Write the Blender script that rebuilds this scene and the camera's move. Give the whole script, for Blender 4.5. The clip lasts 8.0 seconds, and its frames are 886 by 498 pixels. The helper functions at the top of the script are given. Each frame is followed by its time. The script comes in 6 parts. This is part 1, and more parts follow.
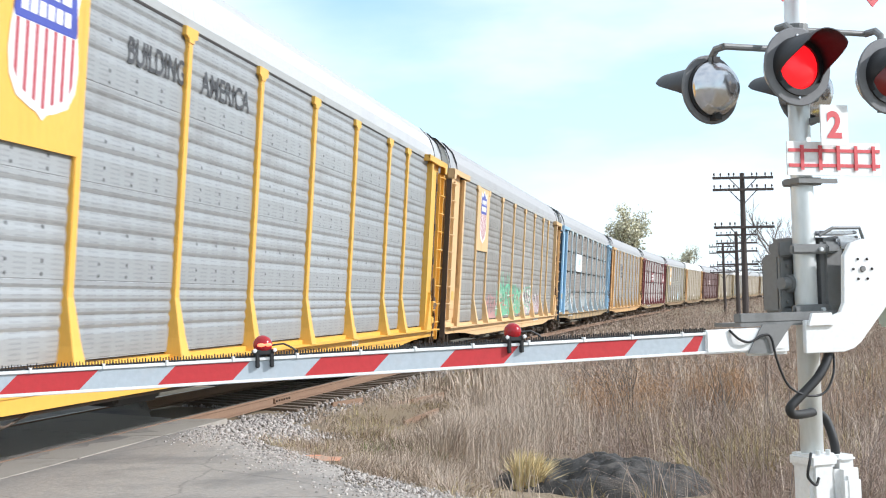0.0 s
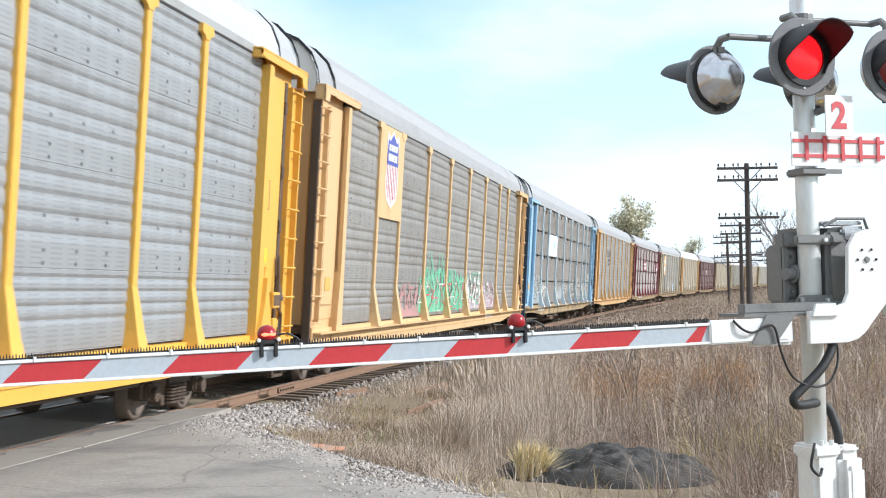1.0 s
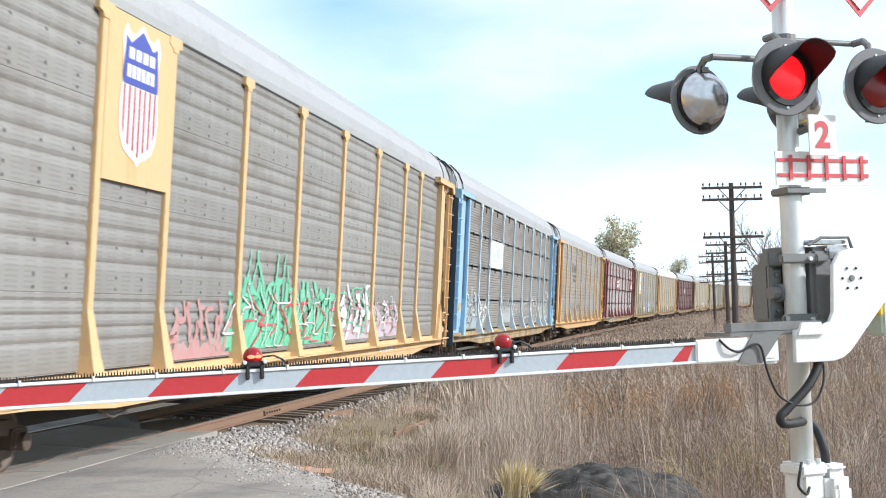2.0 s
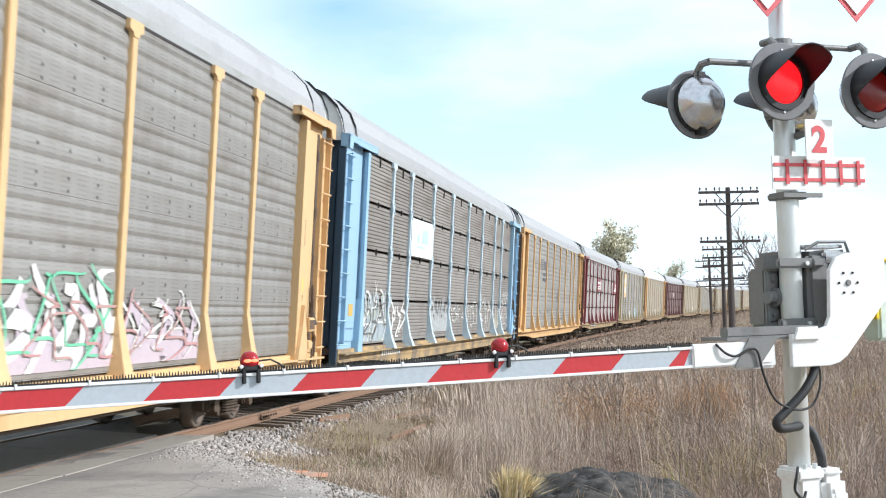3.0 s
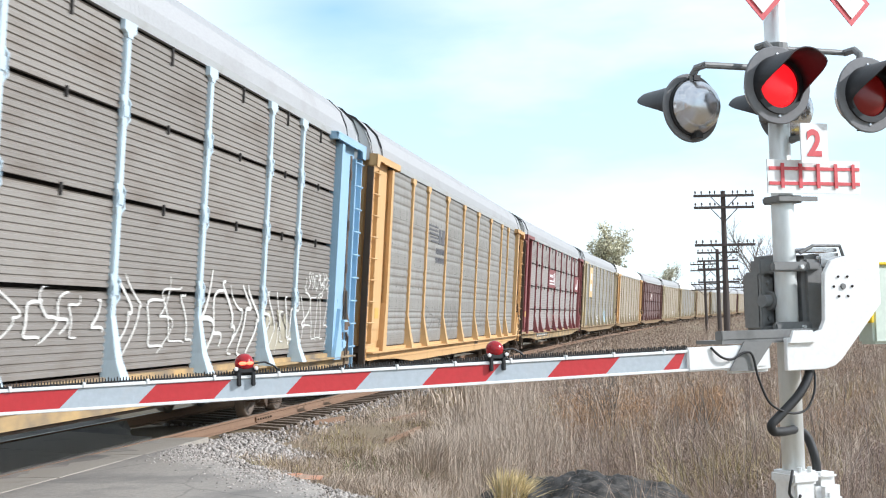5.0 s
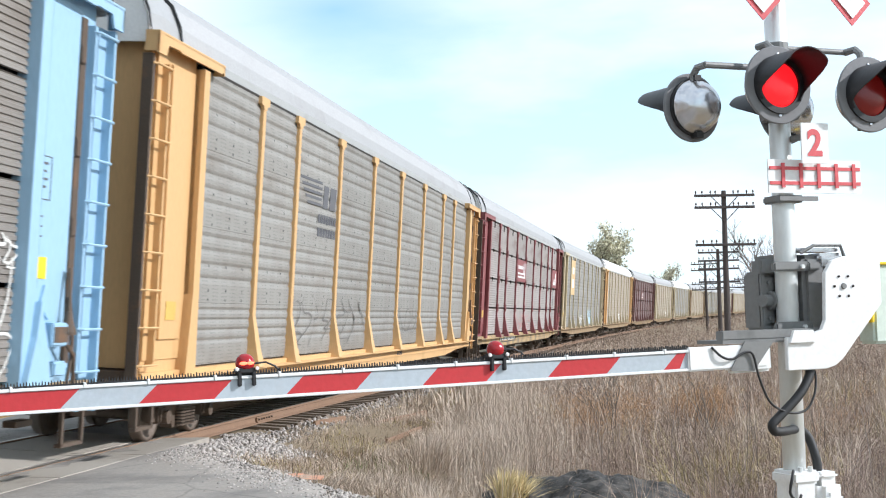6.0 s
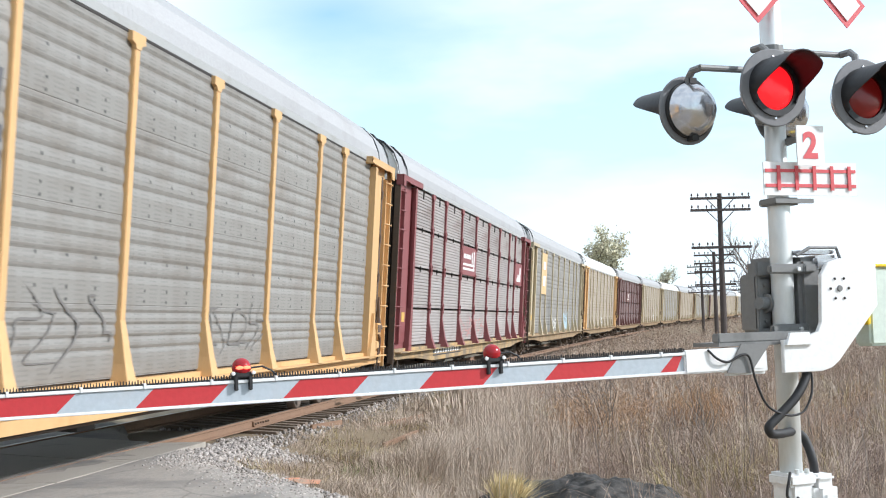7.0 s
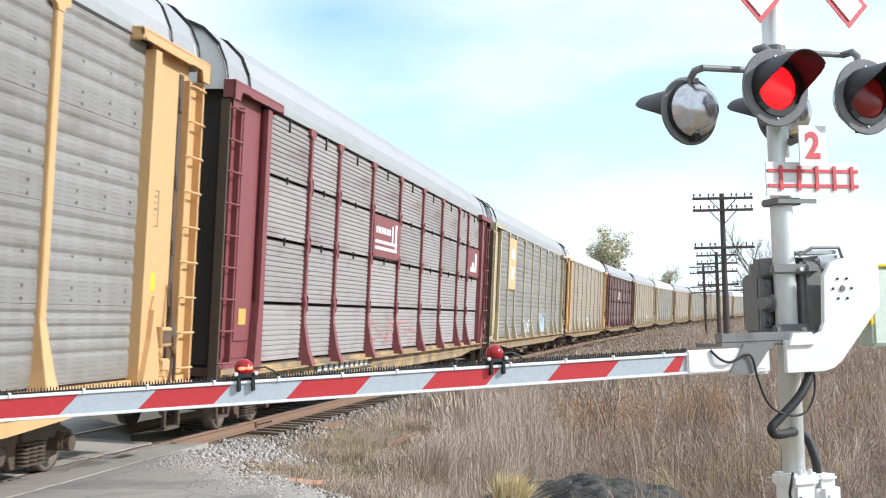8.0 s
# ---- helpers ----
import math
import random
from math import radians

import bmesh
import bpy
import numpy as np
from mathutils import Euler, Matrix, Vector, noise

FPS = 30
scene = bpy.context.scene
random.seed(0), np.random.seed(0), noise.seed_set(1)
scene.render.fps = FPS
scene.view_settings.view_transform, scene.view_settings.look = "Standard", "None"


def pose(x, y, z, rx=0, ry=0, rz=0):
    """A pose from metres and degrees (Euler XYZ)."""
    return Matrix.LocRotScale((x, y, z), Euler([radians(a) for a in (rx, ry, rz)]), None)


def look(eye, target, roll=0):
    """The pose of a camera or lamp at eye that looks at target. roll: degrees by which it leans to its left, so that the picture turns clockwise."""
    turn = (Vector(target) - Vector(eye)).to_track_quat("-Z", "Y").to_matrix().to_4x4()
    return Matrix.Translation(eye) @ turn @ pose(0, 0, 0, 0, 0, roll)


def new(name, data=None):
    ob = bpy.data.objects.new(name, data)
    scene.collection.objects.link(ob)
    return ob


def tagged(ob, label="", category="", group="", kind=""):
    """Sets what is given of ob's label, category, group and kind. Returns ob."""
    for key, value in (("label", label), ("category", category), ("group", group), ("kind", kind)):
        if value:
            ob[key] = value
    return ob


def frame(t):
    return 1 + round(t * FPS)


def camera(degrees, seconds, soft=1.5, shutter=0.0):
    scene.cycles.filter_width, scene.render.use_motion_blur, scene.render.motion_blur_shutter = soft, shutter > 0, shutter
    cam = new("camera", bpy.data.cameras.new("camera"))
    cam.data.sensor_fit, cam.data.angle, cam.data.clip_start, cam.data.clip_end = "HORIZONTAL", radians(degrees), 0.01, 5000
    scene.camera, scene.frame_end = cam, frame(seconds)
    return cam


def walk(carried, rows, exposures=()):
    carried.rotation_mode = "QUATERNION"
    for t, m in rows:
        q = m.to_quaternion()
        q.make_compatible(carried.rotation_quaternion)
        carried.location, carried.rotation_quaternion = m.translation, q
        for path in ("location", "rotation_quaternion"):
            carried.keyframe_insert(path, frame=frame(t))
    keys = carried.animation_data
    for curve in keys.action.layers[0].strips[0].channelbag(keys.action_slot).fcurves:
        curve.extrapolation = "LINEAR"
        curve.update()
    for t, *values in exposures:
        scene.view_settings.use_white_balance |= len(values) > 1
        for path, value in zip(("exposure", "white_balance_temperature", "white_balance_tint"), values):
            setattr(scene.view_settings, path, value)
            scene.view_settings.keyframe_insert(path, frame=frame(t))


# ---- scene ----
cam = camera(37.0, 8.0, soft=1.1, shutter=0.15)
EYE = (0.0, 0.0, 1.53)
BASE = Matrix.Translation(EYE) @ pose(0, 0, 0, 93.22) @ pose(0, 0, 0, 0, 0, -1.65)
# seconds, and small turns of the held camera in degrees: to the left, upward, anticlockwise
SWAY = [(0.0, 0.702, -0.765, 0.028), (0.5, 0.611, -0.944, 0.12), (1.0, 0.873, -1.2, 0.126),
        (1.5, 0.421, -0.628, -0.157), (3.0, 0.127, -0.115, -0.126), (3.5, 0.0, 0.0, 0.0),
        (4.0, -0.227, 0.01, -0.026), (5.5, -0.02, 0.005, 0.003), (6.0, -0.051, 0.005, -0.033),
        (6.5, -0.169, 0.061, -0.115), (7.0, -0.218, 0.159, -0.223), (7.5, -0.134, 0.215, -0.388),
        (8.0, -0.115, 0.183, -0.288)]
walk(cam, [(t, BASE @ pose(0, 0, 0, 0, a, 0) @ pose(0, 0, 0, b) @ pose(0, 0, 0, 0, 0, c)) for t, a, b, c in SWAY],
     exposures=[(0.0, 0.01, 6200, 12.5), (8.0, 0.01, 6200, 12.5)])

# ---- daylight ----
SUN_FROM = Vector((0.86, -0.12, 0.5)).normalized()
sun = new("sun", bpy.data.lights.new("sun", "SUN"))
sun.data.energy, sun.data.angle, sun.data.color = 4.4, radians(0.6), (1.0, 0.98, 0.95)
sun.matrix_world = look(SUN_FROM * 50, (0, 0, 0))
world = bpy.data.worlds.new("day_sky")
scene.world = world
world.use_nodes = True
wn, wl = world.node_tree.nodes, world.node_tree.links
sky = wn.new("ShaderNodeTexSky")
sky.sky_type, sky.sun_disc = "NISHITA", False
sky.sun_elevation, sky.sun_rotation = math.asin(SUN_FROM.z), math.atan2(SUN_FROM.x, SUN_FROM.y)
sky.air_density, sky.dust_density, sky.ozone_density = 1.0, 0.5, 0.0
coord = wn.new("ShaderNodeTexCoord")
stretch = wn.new("ShaderNodeMapping")
stretch.inputs["Scale"].default_value = (1.6, 1.6, 5.0)
stretch.inputs["Location"].default_value = (0.35, 0.0, 0.62)
veil = wn.new("ShaderNodeTexNoise")
veil.inputs["Scale"].default_value, veil.inputs["Detail"].default_value = 2.2, 6.0
ramp = wn.new("ShaderNodeValToRGB")
ramp.color_ramp.elements[0].position, ramp.color_ramp.elements[1].position = 0.36, 0.56
mixer = wn.new("ShaderNodeMix")
mixer.data_type = "RGBA"
mixer.inputs[7].default_value = (7.1, 7.9, 8.3, 1)
ramp.color_ramp.elements[0].color = (0.45, 0.45, 0.45, 1)
wl.new(coord.outputs["Generated"], stretch.inputs["Vector"])
wl.new(stretch.outputs["Vector"], veil.inputs["Vector"])
wl.new(veil.outputs["Fac"], ramp.inputs["Fac"])
gap = wn.new("ShaderNodeVectorMath")
gap.operation = "DISTANCE"
gap.inputs[1].default_value = (-0.072, 0.97, 0.235)
lens_shape = wn.new("ShaderNodeMapping")
lens_shape.inputs["Scale"].default_value = (0.55, 1.0, 1.25)
lens_shape.inputs["Location"].default_value = (-0.0315, 0.0, -0.058)
clear = wn.new("ShaderNodeMapRange")
clear.inputs["From Min"].default_value, clear.inputs["From Max"].default_value = 0.0, 0.075
clear.inputs["To Min"].default_value, clear.inputs["To Max"].default_value = 0.2, 1.0
thin = wn.new("ShaderNodeMath")
thin.operation = "MULTIPLY"
wl.new(coord.outputs["Generated"], lens_shape.inputs["Vector"])
wl.new(lens_shape.outputs["Vector"], gap.inputs[0])
wl.new(gap.outputs["Value"], clear.inputs["Value"])
wl.new(clear.outputs["Result"], thin.inputs[0])
wl.new(ramp.outputs["Color"], thin.inputs[1])
wl.new(thin.outputs[0], mixer.inputs[0])
tint = wn.new("ShaderNodeMix")
tint.data_type, tint.blend_type = "RGBA", "MULTIPLY"
tint.inputs[0].default_value = 1.0
tint.inputs[7].default_value = (1.0, 1.42, 1.4, 1)
wl.new(sky.outputs["Color"], tint.inputs[6])
wl.new(tint.outputs[2], mixer.inputs[6])
wl.new(mixer.outputs[2], wn["Background"].inputs["Color"])
wn["Background"].inputs["Strength"].default_value = 0.15

# ---- materials ----


def surface(name, colour, rough=0.6, metal=0.0, grain=30.0, vary=0.12, stain=None, stain_scale=1.2, stain_at=0.55,
            stretch=(1, 1, 1), bump=0.15, tint_random=0.0, gloss=0.5, holes=False, cracks=False):
    """A painted or natural surface: base colour, fine grain, larger stains and relief, in metres."""
    m = bpy.data.materials.new(name)
    m.use_nodes = True
    nt, ln = m.node_tree.nodes, m.node_tree.links
    bs = nt["Principled BSDF"]
    bs.inputs["Metallic"].default_value = metal
    bs.inputs["Specular IOR Level"].default_value = gloss
    tc = nt.new("ShaderNodeTexCoord")
    mp = nt.new("ShaderNodeMapping")
    mp.inputs["Scale"].default_value = stretch
    ln.new(tc.outputs["Object"], mp.inputs["Vector"])
    fine = nt.new("ShaderNodeTexNoise")
    fine.inputs["Scale"].default_value, fine.inputs["Detail"].default_value = grain, 5
    big = nt.new("ShaderNodeTexNoise")
    big.inputs["Scale"].default_value, big.inputs["Detail"].default_value = stain_scale, 7
    big.inputs["Roughness"].default_value = 0.62
    ln.new(mp.outputs["Vector"], fine.inputs["Vector"])
    ln.new(mp.outputs["Vector"], big.inputs["Vector"])
    a = nt.new("ShaderNodeMix")
    a.data_type = "RGBA"
    a.inputs[6].default_value = (*[c * (1 - vary) for c in colour], 1)
    a.inputs[7].default_value = (*[min(1, c * (1 + vary)) for c in colour], 1)
    ln.new(fine.outputs["Fac"], a.inputs[0])
    r = nt.new("ShaderNodeValToRGB")
    r.color_ramp.elements[0].position, r.color_ramp.elements[1].position = stain_at, min(1, stain_at + 0.22)
    ln.new(big.outputs["Fac"], r.inputs["Fac"])
    b = nt.new("ShaderNodeMix")
    b.data_type = "RGBA"
    s = stain or [c * 0.72 for c in colour]
    b.inputs[7].default_value = (*s, 1)
    ln.new(r.outputs["Color"], b.inputs[0])
    ln.new(a.outputs[2], b.inputs[6])
    last = b.outputs[2]
    if tint_random:
        info = nt.new("ShaderNodeNewGeometry") if tint_random > 1 else nt.new("ShaderNodeObjectInfo")
        hv = nt.new("ShaderNodeHueSaturation")
        rg = nt.new("ShaderNodeMapRange")
        k = tint_random - 1 if tint_random > 1 else tint_random
        rg.inputs["To Min"].default_value, rg.inputs["To Max"].default_value = 1 - k, 1 + k
        ln.new(info.outputs["Random Per Island" if tint_random > 1 else "Random"], rg.inputs["Value"])
        ln.new(rg.outputs["Result"], hv.inputs["Value"])
        ln.new(last, hv.inputs["Color"])
        last = hv.outputs["Color"]
    if holes:
        # small punched vent holes in columns, and rows of bolts
        sp = nt.new("ShaderNodeSeparateXYZ")
        ln.new(tc.outputs["Object"], sp.inputs["Vector"])
        rows = None
        for zc in (2.03, 2.16, 3.08, 3.21, 4.15, 4.28, 3.5, 2.5, 4.62):
            off = nt.new("ShaderNodeMath")
            off.operation, off.inputs[1].default_value = "SUBTRACT", zc
            ln.new(sp.outputs["Z"], off.inputs[0])
            sq = nt.new("ShaderNodeMath")
            sq.operation = "MULTIPLY"
            ln.new(off.outputs[0], sq.inputs[0])
            ln.new(off.outputs[0], sq.inputs[1])
            if rows is None:
                rows = sq.outputs[0]
            else:
                least = nt.new("ShaderNodeMath")
                least.operation = "MINIMUM"
                ln.new(rows, least.inputs[0])
                ln.new(sq.outputs[0], least.inputs[1])
                rows = least.outputs[0]
        across = nt.new("ShaderNodeMath")
        across.operation, across.inputs[1].default_value = "PINGPONG", 0.3665
        ln.new(sp.outputs["X"], across.inputs[0])
        ax2 = nt.new("ShaderNodeMath")
        ax2.operation, ax2.inputs[1].default_value = "POWER", 2
        ln.new(across.outputs[0], ax2.inputs[0])
        sm = nt.new("ShaderNodeMath")
        ln.new(rows, sm.inputs[0])
        ln.new(ax2.outputs[0], sm.inputs[1])
        ls = nt.new("ShaderNodeMath")
        ls.operation, ls.inputs[1].default_value = "LESS_THAN", 0.0005
        ln.new(sm.outputs[0], ls.inputs[0])
        fine_d = []
        for axis, step in (("X", 0.062), ("Z", 0.052)):
            md = nt.new("ShaderNodeMath")
            md.operation, md.inputs[1].default_value = "PINGPONG", step / 2
            ln.new(sp.outputs[axis], md.inputs[0])
            sq = nt.new("ShaderNodeMath")
            sq.operation, sq.inputs[1].default_value = "POWER", 2
            ln.new(md.outputs[0], sq.inputs[0])
            fine_d.append(sq.outputs[0])
        fs = nt.new("ShaderNodeMath")
        ln.new(fine_d[0], fs.inputs[0])
        ln.new(fine_d[1], fs.inputs[1])
        fl = nt.new("ShaderNodeMath")
        fl.operation, fl.inputs[1].default_value = "LESS_THAN", 0.00016
        ln.new(fs.outputs[0], fl.inputs[0])
        column = nt.new("ShaderNodeMath")
        column.operation, column.inputs[1].default_value = "PINGPONG", 0.2
        ln.new(sp.outputs["X"], column.inputs[0])
        inside = nt.new("ShaderNodeMath")
        inside.operation, inside.inputs[1].default_value = "GREATER_THAN", 0.075
        ln.new(column.outputs[0], inside.inputs[0])
        both = nt.new("ShaderNodeMath")
        both.operation = "MULTIPLY"
        ln.new(fl.outputs[0], both.inputs[0])
        ln.new(inside.outputs[0], both.inputs[1])
        faint = nt.new("ShaderNodeMath")
        faint.operation, faint.inputs[1].default_value = "MULTIPLY", 0.45
        ln.new(both.outputs[0], faint.inputs[0])
        px = nt.new("ShaderNodeMix")
        px.data_type = "RGBA"
        px.inputs[7].default_value = (0.05, 0.05, 0.05, 1)
        ln.new(faint.outputs[0], px.inputs[0])
        ln.new(last, px.inputs[6])
        last = px.outputs[2]
        hx = nt.new("ShaderNodeMix")
        hx.data_type = "RGBA"
        hx.inputs[7].default_value = (0.03, 0.03, 0.03, 1)
        ln.new(ls.outputs[0], hx.inputs[0])
        ln.new(last, hx.inputs[6])
        last = hx.outputs[2]
    if cracks:
        warp = nt.new("ShaderNodeMix")
        warp.data_type = "VECTOR"
        warp.inputs[0].default_value = 0.25
        ln.new(mp.outputs["Vector"], warp.inputs[4])
        ln.new(big.outputs["Color"], warp.inputs[5])
        vo = nt.new("ShaderNodeTexVoronoi")
        vo.feature, vo.inputs["Scale"].default_value = "DISTANCE_TO_EDGE", 0.55
        ln.new(warp.outputs[1], vo.inputs["Vector"])
        cr = nt.new("ShaderNodeValToRGB")
        cr.color_ramp.elements[0].position, cr.color_ramp.elements[1].position = 0.0015, 0.006
        cr.color_ramp.elements[0].color, cr.color_ramp.elements[1].color = (0.4, 0.4, 0.4, 1), (0, 0, 0, 1)
        ln.new(vo.outputs["Distance"], cr.inputs["Fac"])
        cx = nt.new("ShaderNodeMix")
        cx.data_type = "RGBA"
        cx.inputs[7].default_value = (0.06, 0.055, 0.05, 1)
        ln.new(cr.outputs["Color"], cx.inputs[0])
        ln.new(last, cx.inputs[6])
        last = cx.outputs[2]
    ln.new(last, bs.inputs["Base Color"])
    rr = nt.new("ShaderNodeMapRange")
    rr.inputs["To Min"].default_value, rr.inputs["To Max"].default_value = max(0.02, rough - 0.12), min(1, rough + 0.12)
    ln.new(big.outputs["Fac"], rr.inputs["Value"])
    ln.new(rr.outputs["Result"], bs.inputs["Roughness"])
    if bump:
        bp = nt.new("ShaderNodeBump")
        bp.inputs["Strength"].default_value, bp.inputs["Distance"].default_value = bump, 0.01
        ln.new(fine.outputs["Fac"], bp.inputs["Height"])
        ln.new(bp.outputs["Normal"], bs.inputs["Normal"])
    return m


def glow(name, colour, strength, base):
    m = surface(name, base, rough=0.25, bump=0.0)
    bs = m.node_tree.nodes["Principled BSDF"]
    bs.inputs["Emission Color"].default_value = (*colour, 1)
    bs.inputs["Emission Strength"].default_value = strength
    return m


RUST = (0.2, 0.1, 0.05)
M = {
    "yellow": surface("yellow_paint", (0.74, 0.415, 0.07), 0.5, stain=(0.52, 0.28, 0.05), stretch=(1, 1, 0.25), stain_at=0.6),
    "cream": surface("faded_yellow_paint", (0.67, 0.445, 0.225), 0.6, stain=(0.48, 0.29, 0.12), stretch=(1, 1, 0.25), stain_at=0.56),
    "ochre": surface("weathered_yellow_paint", (0.62, 0.385, 0.175), 0.6, stain=(0.44, 0.25, 0.1), stretch=(1, 1, 0.25), stain_at=0.56),
    "blue": surface("light_blue_paint", (0.31, 0.49, 0.65), 0.5, stain=(0.2, 0.34, 0.46), stretch=(1, 1, 0.25), stain_at=0.58),
    "silver": surface("pale_blue_post_paint", (0.52, 0.63, 0.7), 0.5, stain=(0.34, 0.35, 0.34), stretch=(1, 1, 0.3), stain_at=0.55),
    "maroon": surface("oxide_red_paint", (0.235, 0.066, 0.068), 0.55, stain=(0.16, 0.05, 0.05), stretch=(1, 1, 0.25)),
    "brown": surface("brown_paint", (0.16, 0.07, 0.06), 0.6, stain=(0.12, 0.07, 0.06), stretch=(1, 1, 0.25)),
    "galv": surface("galvanised_sheet", (0.355, 0.365, 0.37), 0.5, 0.25, stain=(0.285, 0.285, 0.28), stain_scale=1.1,
                    stretch=(0.6, 1, 2.0), stain_at=0.5, tint_random=0.07, holes=True),
    "galv_dirty": surface("dusty_galvanised_sheet", (0.285, 0.272, 0.25), 0.6, 0.15, stain=(0.225, 0.205, 0.18), stain_scale=1.1,
                          stretch=(0.6, 1, 2.0), stain_at=0.47, tint_random=0.07, holes=True),
    "slat": surface("grimy_galvanised_slat", (0.265, 0.242, 0.218), 0.62, 0.1, stain=(0.2, 0.172, 0.148), stain_scale=0.9,
                    stretch=(0.7, 1, 3.0), stain_at=0.48, tint_random=0.1),
    "slat_red": surface("grimy_pinkish_slat", (0.36, 0.33, 0.315), 0.62, 0.1, stain=(0.27, 0.22, 0.2), stain_scale=0.9,
                        stretch=(0.7, 1, 3.0), stain_at=0.5, tint_random=0.1),
    "slat_dark": surface("maroon_slat", (0.16, 0.1, 0.095), 0.62, stain=(0.12, 0.08, 0.075), stain_scale=0.9,
                         stretch=(0.7, 1, 3.0), tint_random=0.1),
    "tan_sheet": surface("tan_dusty_sheet", (0.33, 0.28, 0.22), 0.65, stain=(0.26, 0.21, 0.16), stretch=(0.6, 1, 2), tint_random=0.07, holes=True),
    # the light blue darkened by colour, for car-end parts in the shade between cars
    "shaded_blue": surface("shaded_blue_paint", (0.04, 0.075, 0.12), 0.6),
    "tan_post": surface("dusty_tan_paint", (0.47, 0.39, 0.26), 0.65, stain=(0.36, 0.28, 0.17), stretch=(1, 1, 0.25)),
    "sill_brown": surface("rusty_brown_sill", (0.33, 0.23, 0.13), 0.75, stain=(0.2, 0.13, 0.08), stain_scale=1.5, stain_at=0.48),
    "sill_worn": surface("patchy_worn_yellow_sill", (0.48, 0.325, 0.15), 0.7, stain=(0.2, 0.16, 0.12), stain_scale=1.1, stain_at=0.4),
    "fascia": surface("galvanised_fascia", (0.42, 0.42, 0.41), 0.5, 0.3, stain=(0.3, 0.28, 0.25), stretch=(1, 1, 2)),
    "roof": surface("galvanised_roof", (0.44, 0.45, 0.46), 0.5, 0.2, stain=(0.38, 0.38, 0.38), stain_scale=0.7),
    "roof_dull": surface("weathered_roof", (0.35, 0.355, 0.36), 0.6, 0.1, stain=(0.29, 0.285, 0.28), stain_scale=0.7),
    "roof_white": surface("white_roof", (0.78, 0.78, 0.77), 0.5, stain=(0.66, 0.65, 0.62), stain_scale=0.7),
    "black": surface("black_rubber", (0.02, 0.02, 0.021), 0.6),
    "dark": surface("near_black_steel", (0.045, 0.04, 0.037), 0.8),
    "iron": surface("rusty_cast_iron", (0.1, 0.07, 0.05), 0.75, stain=RUST, stain_scale=3, bump=0.4),
    "wheel": surface("rusty_wheel_steel", (0.15, 0.115, 0.09), 0.6, 0.2, stain=(0.1, 0.07, 0.05), stain_scale=4),
    "tread": surface("worn_wheel_steel", (0.3, 0.28, 0.26), 0.35, 0.8, stain=(0.16, 0.1, 0.07)),
    "railhead": surface("polished_railhead", (0.36, 0.3, 0.25), 0.4, 0.8, stretch=(1, 1, 1), stain=(0.4, 0.32, 0.26)),
    "railside": surface("rusty_rail", (0.25, 0.155, 0.1), 0.85, stain=(0.3, 0.19, 0.12), stain_scale=2.5, bump=0.4),
    "tie": surface("weathered_sleeper_wood", (0.19, 0.145, 0.11), 0.9, stretch=(1, 8, 8), stain=(0.1, 0.075, 0.06), bump=0.5, tint_random=0.25),
    "white": surface("white_paint", (0.78, 0.78, 0.77), 0.5, stain=(0.68, 0.67, 0.64)),
    "red_paint": surface("red_paint", (0.62, 0.09, 0.1), 0.5),
    "shield_blue": surface("shield_blue", (0.06, 0.08, 0.36), 0.5),
    "shield_red": surface("shield_red", (0.42, 0.07, 0.09), 0.55),
    "ink": surface("black_lettering", (0.06, 0.06, 0.065), 0.6),
    "grey_ink": surface("faded_grey_lettering", (0.11, 0.11, 0.12), 0.65),
    "sticker": surface("yellow_notice", (0.85, 0.6, 0.02), 0.5),
    "sticker_faded": surface("faded_amber_notice", (0.62, 0.4, 0.1), 0.6, stain=(0.45, 0.3, 0.1), stain_scale=6),
    "spray_green": surface("green_spray_paint", (0.16, 0.52, 0.32), 0.6, stain=(0.3, 0.55, 0.42), stain_scale=4),
    "spray_pink": surface("pink_spray_paint", (0.5, 0.25, 0.24), 0.65, stain=(0.42, 0.34, 0.3), stain_scale=4, stain_at=0.45),
    "spray_lilac": surface("lilac_spray_paint", (0.52, 0.44, 0.48), 0.65, stain=(0.42, 0.38, 0.36), stain_scale=4),
    "spray_white": surface("white_spray_paint", (0.72, 0.71, 0.67), 0.6, stain=(0.5, 0.49, 0.45), stain_scale=4),
    "spray_grey": surface("grey_spray_paint", (0.43, 0.45, 0.45), 0.6, stain=(0.3, 0.29, 0.27), stain_scale=5, stain_at=0.45),
    "spray_beige": surface("beige_spray_paint", (0.42, 0.38, 0.29), 0.65, stain=(0.3, 0.27, 0.22), stain_scale=4),
    "spray_slate": surface("slate_blue_spray_paint", (0.36, 0.42, 0.46), 0.6, stain=(0.42, 0.46, 0.38), stain_scale=3, stain_at=0.45),
    "spray_blue": surface("pale_blue_spray_paint", (0.45, 0.6, 0.68), 0.6),
    "spray_dark": surface("thin_dark_spray_paint", (0.17, 0.16, 0.15), 0.7),
}
